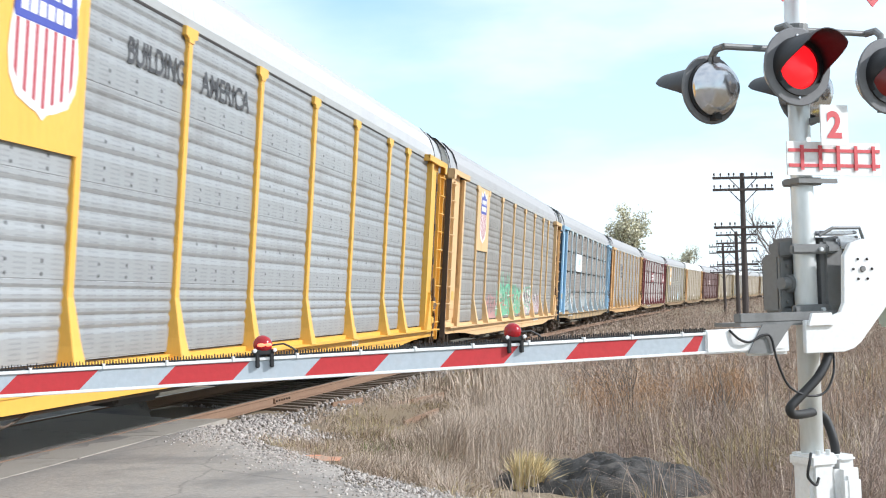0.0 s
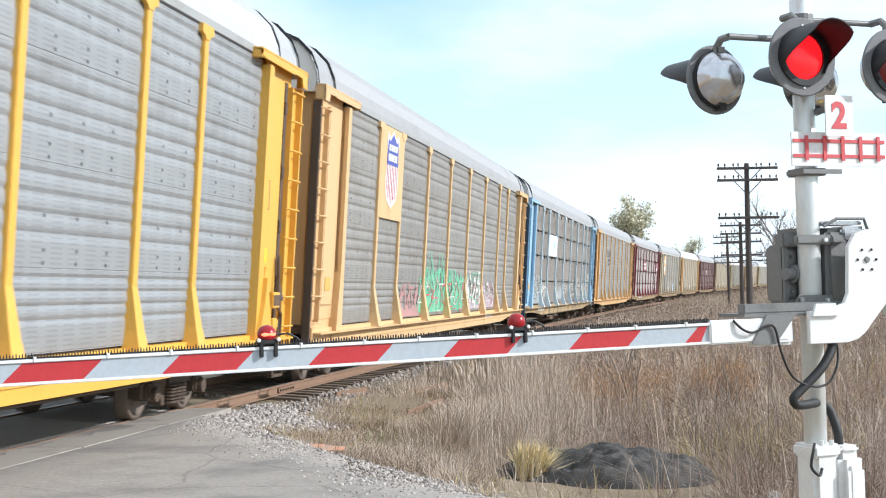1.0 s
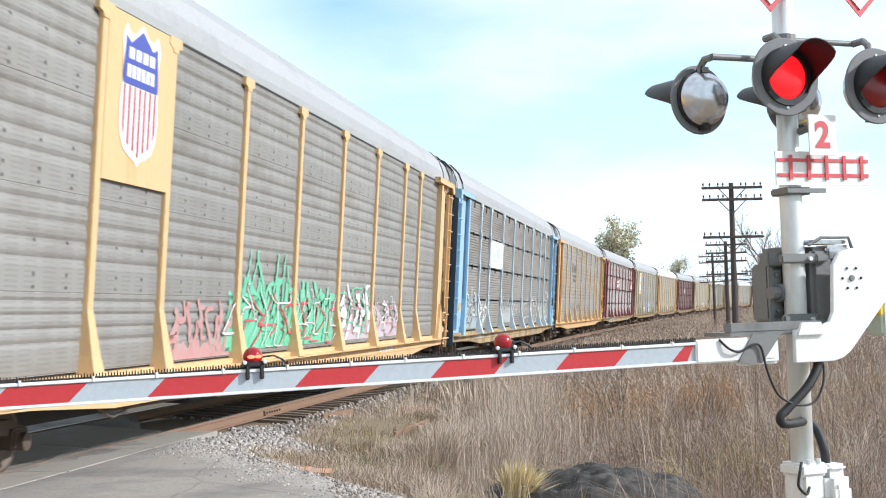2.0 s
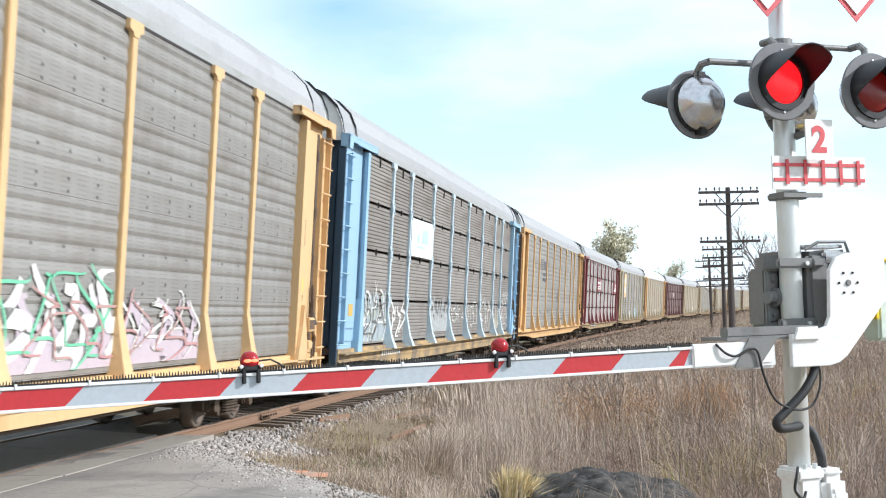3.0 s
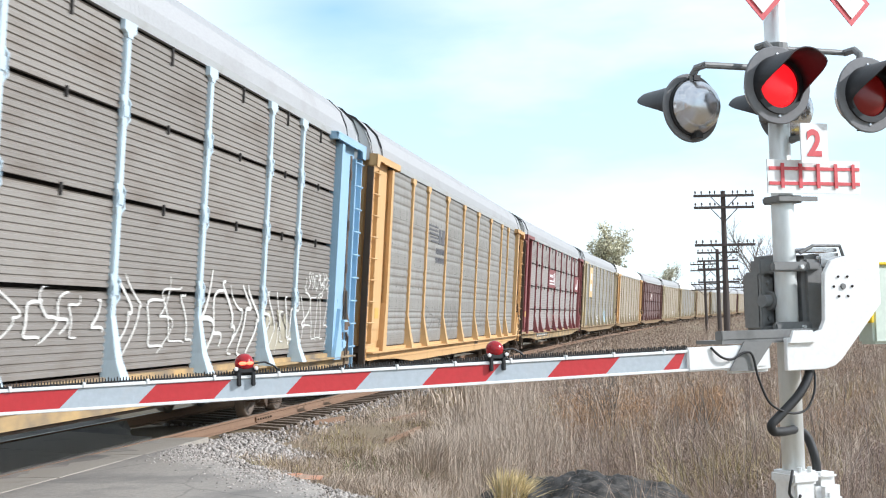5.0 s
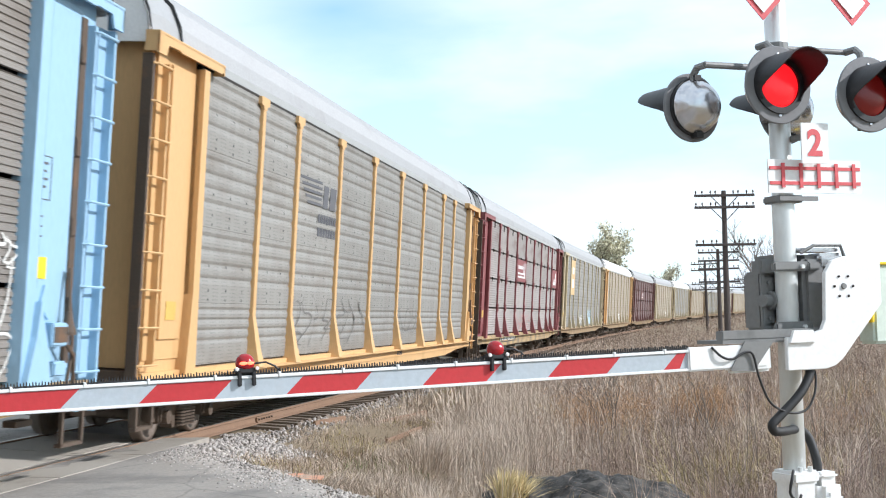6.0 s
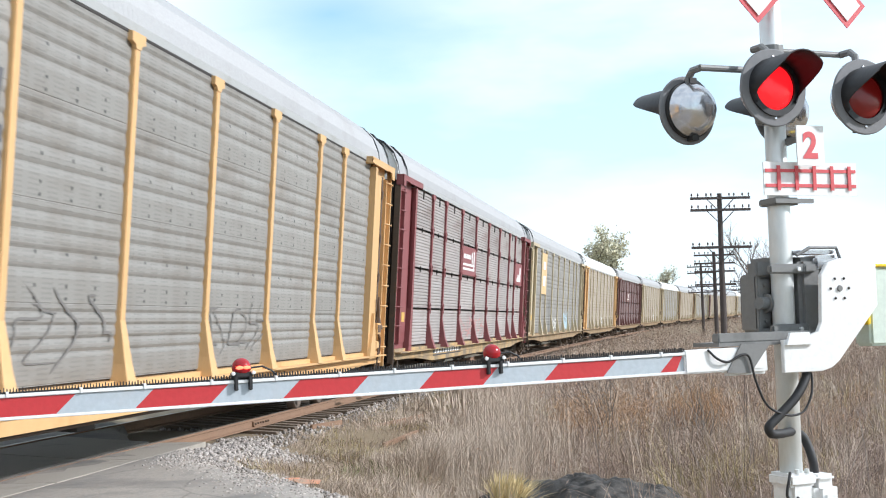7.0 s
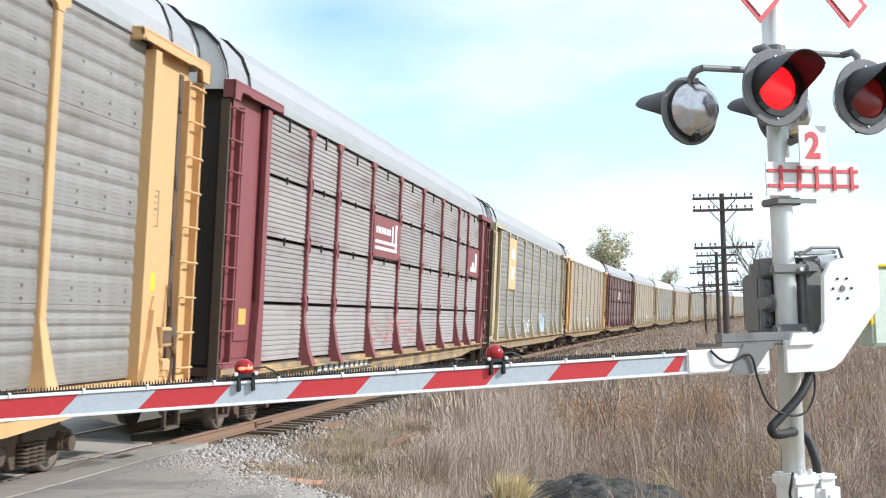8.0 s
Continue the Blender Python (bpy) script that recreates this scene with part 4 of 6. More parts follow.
def build_train():
    # first car: bright yellow frame, big emblem and painted slogan
    c = build_car(M["yellow"], M["galv"], M["roof"], "bright yellow enclosed car carrier with clean grey ribbed side panels")
    plate(c, (4.5, 6.41), 3.25, 5.17, M["yellow"], "yellow painted emblem panel")
    shield(c, 5.6, 3.52, 1.46, 1.64, -0.058)
    letters("BUILDING", 0.42, M["ink"], c, 7.62, 4.46, 1.72, label="black painted slogan lettering")
    letters("AMERICA", 0.42, M["ink"], c, 9.95, 4.46, 1.95, label="black painted slogan lettering")
    bars([(18.5 + i * 0.14, 18.6 + i * 0.14, 0.86, 1.0) for i in range(4)], M["white"], c, "reporting_mark", -0.056)
    cars.append(c)
    # second car: faded yellow, small emblem, green and pink graffiti
    c = build_car(M["cream"], M["galv_dirty"], M["roof_dull"], "faded yellow enclosed car carrier with green and pink graffiti")
    plate(c, (4.5, 6.41), 3.25, 5.17, M["cream"], "pale yellow emblem panel")
    shield(c, 5.42, 3.46, 1.14, 1.66, -0.058)
    scrawl(c, 3, 9.0, 15.0, 1.2, 2.3, M["spray_green"], 20, 0.09, fill=0.62, label="green sprayed graffiti")
    scrawl(c, 5, 9.6, 12.3, 1.25, 2.7, M["spray_green"], 7, 0.04, y=-0.018)
    scrawl(c, 8, 9.0, 15.1, 1.2, 2.2, M["spray_white"], 12, 0.014, y=-0.03)
    scrawl(c, 9, 6.9, 9.2, 1.15, 1.95, M["spray_pink"], 9, 0.05, fill=0.35, label="pinkish sprayed graffiti")
    scrawl(c, 12, 9.6, 15.0, 1.15, 2.1, M["red_paint"], 10, 0.022, y=-0.026)
    scrawl(c, 15, 15.5, 20.9, 1.2, 2.0, M["spray_lilac"], 14, 0.05, fill=0.62, label="lilac sprayed graffiti")
    scrawl(c, 14, 15.5, 18.0, 1.2, 2.3, M["spray_white"], 5, 0.09, y=-0.016, label="white sprayed graffiti")
    scrawl(c, 17, 18.3, 20.7, 1.25, 2.1, M["spray_white"], 6, 0.02, y=-0.018)
    scrawl(c, 18, 15.5, 18.1, 1.2, 2.4, M["spray_green"], 5, 0.022, y=-0.024)
    scrawl(c, 19, 16.0, 20.8, 1.2, 2.1, M["spray_pink"], 9, 0.02, y=-0.028)
    bars([(19.0 + i * 0.16, 19.1 + i * 0.16, 0.88, 1.02) for i in range(9)], M["white"], c, "reporting_mark", -0.056)
    cars.append(c)
    # third car: light blue ends, slotted grimy sides
    c = build_car(M["blue"], M["slat"], M["roof_dull"], "light blue enclosed car carrier with grimy slotted sides and white graffiti", True, M["silver"], M["sill_worn"])
    plate(c, (6.6, 9.36), 3.2, 4.12, M["white"], "white sign board with faint pale blue bars")
    bars([(7.3, 8.3, 3.42, 3.48), (7.9, 8.7, 3.55, 3.9), (7.3, 7.6, 3.55, 3.75)], M["spray_blue"], c, "emblem", -0.055)
    scrawl(c, 21, 1.9, 4.3, 1.2, 2.3, M["spray_slate"], 12, 0.06, fill=0.9, label="grey and white sprayed graffiti")
    scrawl(c, 22, 1.9, 4.3, 1.2, 2.5, M["spray_white"], 6, 0.024, y=-0.02)
    scrawl(c, 27, 1.9, 4.3, 1.2, 2.1, M["spray_dark"], 5, 0.02, y=-0.028)
    scrawl(c, 23, 4.6, 6.3, 1.25, 2.2, M["spray_white"], 4, 0.045)
    scrawl(c, 24, 9.6, 12.3, 1.3, 2.25, M["spray_grey"], 7, 0.07, fill=0.7)
    scrawl(c, 25, 12.6, 15.0, 1.5, 2.1, M["spray_white"], 6, 0.02)
    scrawl(c, 33, 15.4, 18.0, 1.3, 2.3, M["spray_white"], 6, 0.02)
    scrawl(c, 34, 18.35, 20.9, 1.2, 2.45, M["spray_white"], 6, 0.028, label="white scrawled graffiti")
    scrawl(c, 26, 21.3, 22.8, 1.25, 1.9, M["spray_beige"], 5, 0.07, fill=0.75, label="beige sprayed graffiti with pale outlines")
    scrawl(c, 35, 21.2, 22.9, 1.2, 2.2, M["spray_white"], 6, 0.022, y=-0.02)
    scrawl(c, 28, 23.1, 25.4, 1.2, 2.4, M["spray_white"], 7, 0.022)
    scrawl(c, 31, 23.7, 25.4, 2.25, 2.6, M["spray_white"], 11, 0.018)
    bars([(3.9 + i * 0.2, 4.02 + i * 0.2, 0.86, 1.02) for i in range(10)], M["white"], c, "reporting_mark", -0.056, tilt=0.06)
    cars.append(c)
    # fourth car: weathered yellow, grey stencilled emblem and thin scrawls
    c = build_car(M["ochre"], M["galv_dirty"], M["roof_dull"], "weathered yellow enclosed car carrier with thin dark scrawls")
    em = bars([(6.75 + 0.12 * i, 8.2, 4.2 - i * 0.1, 4.25 - i * 0.1) for i in range(5)], M["grey_ink"], c, "emblem", label="dark grey striped stencilled emblem")
    bars([(8.28, 8.62, 3.78, 4.2), (8.74, 9.18, 3.78, 4.2)], M["grey_ink"], em, "emblem_bar", tilt=0.06)
    bars([(8.0 + i * 0.19, 8.14 + i * 0.19, 3.5, 3.66) for i in range(7)] + [(8.0 + i * 0.19, 8.14 + i * 0.19, 3.25, 3.41) for i in range(7)], M["grey_ink"], c)
    scrawl(c, 41, 6.7, 12.0, 1.25, 2.15, M["spray_dark"], 9, 0.018, label="thin dark outline graffiti")
    scrawl(c, 42, 15.4, 18.1, 1.3, 2.1, M["spray_dark"], 6, 0.018)
    bars([(15.5 + i * 0.16, 15.6 + i * 0.16, 0.88, 1.02) for i in range(4)], M["grey_ink"], c, "reporting_mark", -0.056)
    cars.append(c)
    # fifth car: oxide red
    c = build_car(M["maroon"], M["slat_red"], M["roof_dull"], "oxide red enclosed car carrier with dusty slotted sides", True, M["maroon"], M["sill_worn"])
    p = plate(c, (9.55, 12.3), 3.2, 4.1, M["maroon"], "oxide red emblem board")
    bars([(9.75 + i * 0.26, 9.95 + i * 0.26, 3.72, 3.86) for i in range(6)] + [(9.7, 12.0, 3.5, 3.57), (9.7, 12.0, 3.36, 3.43), (11.4, 11.55, 3.57, 3.95), (11.75, 11.95, 3.4, 4.0)], M["white"], p, "emblem_bar", -0.056)
    p = plate(c, (23.05, 25.35), 3.2, 4.1, M["maroon"])
    bars([(23.5, 24.8, 3.35, 3.5), (24.4, 24.8, 3.5, 3.95), (23.8, 24.2, 3.5, 3.65)], M["white"], p, "emblem_bar", -0.056)
    scrawl(c, 51, 9.6, 14.6, 1.2, 1.95, M["spray_pink"], 9, 0.03, label="faint pale sprayed graffiti")
    bars([(5.2, 9.9, 0.8, 1.03)], M["ink"], c, "mark_board", -0.056)
    bars([(5.4 + i * 0.42, 5.65 + i * 0.42, 0.84, 0.99) for i in range(10)], M["white"], c, "reporting_mark", -0.061, tilt=0.05)
    cars.append(c)
    # sixth car
    c = build_car(M["tan_post"], M["galv_dirty"], M["roof_dull"], "dusty tan enclosed car carrier with a pale sign panel", False, M["tan_post"], M["sill_brown"], near=False)
    p = plate(c, (4.5, 6.41), 3.0, 5.0, M["cream"])
    bars([(5.0, 5.9, 4.2, 4.6), (5.0, 5.9, 3.4, 3.9)], M["white"], p, "emblem_bar", -0.056)
    scrawl(c, 61, 15.6, 18.2, 1.2, 2.2, M["spray_blue"], 8, 0.08, fill=0.6, label="pale blue sprayed graffiti")
    scrawl(c, 62, 9.6, 12.2, 1.2, 1.9, M["spray_white"], 6, 0.06)
    cars.append(c)
    c = build_car(M["ochre"], M["tan_sheet"], M["roof_white"], "yellow enclosed car carrier with a white roof", False, M["tan_post"], M["sill_brown"], near=False)
    scrawl(c, 71, 12.6, 15.0, 1.2, 1.9, M["spray_white"], 6, 0.06)
    cars.append(c)
    c = build_car(M["brown"], M["slat_dark"], M["roof_dull"], "dark brown enclosed car carrier", True, None, M["sill_brown"], near=False)
    p = plate(c, (9.55, 12.3), 3.2, 4.1, M["brown"])
    bars([(10.2, 11.6, 3.4, 3.5), (11.0, 11.6, 3.6, 3.95)], M["white"], p, "emblem_bar", -0.056)
    cars.append(c)
    looks = [("tan_post", "tan_sheet", "roof_dull", "tan enclosed car carrier"), ("tan_post", "galv_dirty", "roof_white", "dusty yellow enclosed car carrier with a white roof"),
             ("sill_brown", "tan_sheet", "roof_dull", "dusty tan enclosed car carrier"), ("tan_post", "galv_dirty", "roof", "pale yellow enclosed car carrier"),
             ("brown", "tan_sheet", "roof_dull", "brownish enclosed car carrier")]
    for i in range(8):
        f, pn, rf, lb = looks[i % 5]
        c = build_car(M[f], M[pn], M[rf], lb, False, M["tan_post"], M["sill_brown"], near=False)
        if i == 0:
            scrawl(c, 81, 15.6, 17.5, 1.2, 2.0, M["spray_white"], 5, 0.09)
        cars.append(c)


def drift(t):
    """The train's small gain and loss on its even pace, in metres."""
    return float(np.interp(t, [0, 0.5, 1, 1.5, 2, 3, 3.5, 4, 4.5, 5.5, 6, 6.5, 7, 7.5, 8],
                           [0.1, 0.03, -0.18, -0.05, -0.1, -0.18, -0.24, -0.2, -0.26, -0.42, 0.06, -0.34, -0.04, -0.36, 0.06]))


def car_pose(i, t):
    """Car i, counted from the first, at t seconds; it rides on its two trucks."""
    s = START + (i - 1) * PITCH - SPEED * t + drift(t)
    a, b = on_track(s + 3.35, FACE), on_track(s + 24.15, FACE)
    d = (b - a).normalized()
    yaw = math.degrees(math.atan2(d.y, d.x))
    return Matrix.Translation(a) @ pose(0, 0, 0, 0, -math.degrees(math.asin(d.z)), yaw) @ pose(0, 0, -BANK * 0.84, math.degrees(BANK)) @ pose(-3.35, 0, 0)


build_train()

# ---- the crossing signal and its gate ----
ALONG = Vector((0.926, 0.378, 0)).normalized()
SIGNAL = Matrix(((ALONG.x, -ALONG.y, 0, 2.295), (ALONG.y, ALONG.x, 0, 8.9), (0, 0, 1, 0), (0, 0, 0, 1))) @ pose(0.016, 0, 0)


def signal_head(parent, x, y, z, turn, lens_m, size=1.0, reach=0.29):
    """A round lamp: board, hooded lens, domed housing behind. turn 0 faces the road's near side."""
    at = pose(x, y, z, 0, 0, turn) @ Matrix.Scale(size, 4)
    facing = pose(0, 0, 0, 90)

    def lay(name, bm, m, par, smooth=True, label=""):
        bmesh.ops.transform(bm, matrix=at @ facing, verts=bm.verts)
        ob = part(name, bm, m, par, label, False)
        if smooth:
            for p in ob.data.polygons:
                p.use_smooth = True
            ob.data.set_sharp_from_angle(angle=radians(35))
        return ob
    board = lay("lamp_board", lathe(bmesh.new(), [(0.0, -0.01), (0.253, -0.01), (0.26, 0.0), (0.26, 0.006), (0.253, 0.012), (0.0, 0.012)], 48), M["disc"], parent)
    lay("housing", lathe(bmesh.new(), [(0.2, -0.012), (0.2, -0.045), (0.205, -0.05), (0.205, -0.06), (0.195, -0.08), (0.18, -0.12), (0.145, -0.165), (0.085, -0.195), (0.0, -0.205)], 36), M["lamp_back"], board, label="bright cast housing")
    # black ring round the neck paints in the shadow gap behind the board
    lay("gasket", lathe(bmesh.new(), [(0.206, -0.014), (0.214, -0.014), (0.214, -0.044), (0.206, -0.044), (0.206, -0.014)], 36), M["black"], board, label="black ring standing in for the shaded gap behind the board")
    for y0 in (-0.235, 0.195):
        lay("latch", boxed(-0.03, 0.03, y0, y0 + 0.04, -0.09, -0.02), M["black"], board)
    lay("bezel", lathe(bmesh.new(), [(0.152, 0.012), (0.192, 0.012), (0.192, 0.03), (0.152, 0.03), (0.152, 0.012)], 40), M["hood_black"], board)
    lay("lens", lathe(bmesh.new(), [(0.151, 0.014), (0.13, 0.036), (0.08, 0.05), (0.0, 0.055)], 40), lens_m, board, label="round red lens")
    bm = bmesh.new()
    outer, inner = [], []
    n = 30
    for k in range(n + 1):
        deg = -35 + 250 * k / n
        a = radians(deg)
        u = min(1.0, max(0.0, (min(deg, 180 - deg) + 22) / 58))
        ln = 0.035 + reach * u * u * (3 - 2 * u)
        for store, rad in ((outer, 0.196), (inner, 0.189)):
            store.append([bm.verts.new((rad * math.cos(a) * (1 - 0.07 * j), rad * math.sin(a) * (1 - 0.1 * j) + 0.05 * ln * j, 0.012 + ln * j)) for j in (0, 0.5, 1)])
    for k in range(n):
        for j in range(2):
            bm.faces.new((outer[k][j], outer[k + 1][j], outer[k + 1][j + 1], outer[k][j + 1]))
            bm.faces.new((inner[k][j], inner[k][j + 1], inner[k + 1][j + 1], inner[k + 1][j]))
        bm.faces.new((outer[k][2], outer[k + 1][2], inner[k + 1][2], inner[k][2]))
    for k in (0, n):
        for j in range(2):
            bm.faces.new((outer[k][j], outer[k][j + 1], inner[k][j + 1], inner[k][j]))
    lay("hood", bm, M["hood_black"], board, label="long black lamp hood")
    for dz in (-0.205, 0.205):
        lay("screw", lathe(bmesh.new(), [(0.0, 0.02), (0.01, 0.018), (0.012, 0.012)], 8, pose(0, dz, 0)), M["lamp_back"], board)
    return board


def build_signal():
    sg = thing("crossing_signal", "aluminium crossing signal mast with hooded red lamps and white signs", "crossing signal", at=SIGNAL)
    part("mast", lathe(bmesh.new(), [(0.0, -0.45), (0.075, -0.45), (0.075, 2.3), (0.072, 2.32), (0.072, 5.2), (0.0, 5.23)], 28), M["mast"], sg, smooth=False).data.shade_smooth()
    part("pedestal", box(boxed(-0.09, 0.1, -0.11, 0.11, -0.5, 0.45, 0.03), -0.105, 0.115, -0.125, 0.125, 0.4, 0.49, 0.02), M["white"], sg, "white cast pedestal box")
    cover = part("junction_box", boxed(0.1, 0.29, -0.14, 0.1, -0.5, 0.42, 0.04), M["white"], sg, "white junction box with a rounded lid")
    part("lid", box(boxed(0.13, 0.26, -0.165, -0.13, -0.3, 0.34, 0.03), 0.12, 0.27, -0.12, 0.08, 0.42, 0.47, 0.02), M["white"], cover)
    for x in (-0.03, 0.05):
        part("bolt", lathe(bmesh.new(), [(0.0, 0.03), (0.016, 0.03), (0.018, 0.0)], 8, pose(x, -0.1, 0.485)), M["mast"], sg)
    # lamp cross arm
    part("cross_arm", tube(bmesh.new(), [(-0.15, 0, 3.33), (0.6, 0, 3.33)], 0.02, 14), M["housing"], sg)
    part("cross_arm", tube(bmesh.new(), [(-0.58, 0, 3.19), (0.2, 0, 3.19)], 0.022, 10), M["housing"], sg)
    part("arm_collar", tube(bmesh.new(), [(0.0, 0, 3.14), (0.0, 0, 3.36)], 0.082, 18), M["housing"], sg)
    for x, y, z in ((-0.57, 0.1, 3.19), (0.2, 0.1, 3.19), (-0.15, -0.1, 3.33), (0.58, -0.1, 3.33)):
        part("lamp_bracket", tube(bmesh.new(), [(x, 0, z), (x, y, z), (x, y * 1.5, z - 0.04), (x, y * 1.6, z - 0.11)], 0.025, 8), M["housing"], sg)
    signal_head(sg, -0.15, -0.2, 3.035, 0, M["lens_lit"])
    signal_head(sg, 0.59, -0.2, 3.0, 0, M["lens_dim"])
    signal_head(sg, -0.56, 0.2, 2.935, 185, M["lens_dim"], 0.9, 0.43)
    signal_head(sg, 0.2, 0.2, 2.94, 185, M["lens_dim"], 0.9, 0.43)
    # signs
    part("sign_clamp", box(boxed(-0.1, 0.1, -0.1, 0.09, 2.27, 2.32, 0.01), -0.11, 0.2, -0.12, -0.1, 2.28, 2.31), M["housing"], sg)
    part("sign_clamp", boxed(-0.1, 0.1, -0.1, 0.09, 2.83, 2.88, 0.01), M["housing"], sg)
    num = part("number_sign", slab(bmesh.new(), [(0.01, 2.52), (0.23, 2.52), (0.23, 2.79), (0.01, 2.79)], -0.215, -0.205), M["white"], sg, "white track-number sign with a red two")
    letters("2", 0.24, M["red_paint"], num, 0.055, 2.575, 0.12, "numeral", -0.218)
    part("sign_bracket", box(boxed(0.02, 0.2, -0.205, -0.19, 2.68, 2.72, 0.004), 0.03, 0.06, -0.19, -0.05, 2.68, 2.72, 0.004), M["housing"], sg)
    tr = part("track_sign", slab(bmesh.new(), [(-0.2, 2.33), (0.56, 2.33), (0.56, 2.555), (-0.2, 2.555)], -0.125, -0.115), M["white"], sg, "white sign with a red railway track symbol")
    for z in (2.385, 2.485):
        part("track_symbol", slab(bmesh.new(), [(-0.19, z), (0.55, z), (0.55, z + 0.022), (-0.19, z + 0.022)], -0.131, -0.126), M["red_paint"], tr)
    for i in range(5):
        x = -0.1 + i * 0.145
        part("track_symbol", slab(bmesh.new(), [(x, 2.365), (x + 0.026, 2.365), (x + 0.026, 2.53), (x, 2.53)], -0.137, -0.132), M["red_paint"], tr)
    for ang in (45, -45):
        at = pose(0.165, -0.13 - (0.02 if ang > 0 else 0), 4.0, 0, ang)
        for nm, w, h, y, m in (("crossbuck_board", 0.62, 0.115, 0.0, "red_paint"), ("crossbuck_face", 0.585, 0.08, -0.008, "white")):
            bm = slab(bmesh.new(), [(-w, -h), (w, -h), (w, h), (-w, h)], y - 0.006, y)
            bmesh.ops.transform(bm, matrix=at, verts=bm.verts)
            part(nm, bm, M[m], sg, "white crossed board edged in red" if m == "white" else "")
    # hose and cable
    part("hose", tube(bmesh.new(), eased([(0.02, -0.18, 1.2), (0.0, -0.2, 1.12), (-0.1, -0.22, 1.0), (-0.26, -0.22, 0.87), (-0.32, -0.22, 0.82), (-0.3, -0.21, 0.775), (-0.2, -0.17, 0.765), (-0.02, -0.05, 0.76), (0.1, 0.04, 0.74), (0.16, 0.04, 0.68), (0.18, 0.0, 0.55), (0.19, 0.0, 0.44)]), 0.03, 12), M["black"], sg, "black flexible conduit hose", True)
    part("cable", tube(bmesh.new(), eased([(-0.76, -0.22, 1.33), (-0.7, -0.24, 1.27), (-0.62, -0.24, 1.25), (-0.52, -0.24, 1.29), (-0.46, -0.24, 1.27), (-0.42, -0.24, 1.12), (-0.34, -0.24, 0.96), (-0.2, -0.24, 0.89), (-0.06, -0.23, 0.9), (0.02, -0.22, 1.0), (0.05, -0.2, 1.12), (0.03, -0.18, 1.2)]), 0.008, 8), M["black"], sg, "", True)
    part("cable", tube(bmesh.new(), eased([(-0.1, -0.12, 0.5), (-0.14, -0.16, 0.46), (-0.16, -0.16, 0.36), (-0.1, -0.16, 0.3), (-0.06, -0.14, 0.34)]), 0.01, 8), M["black"], sg, "", True)


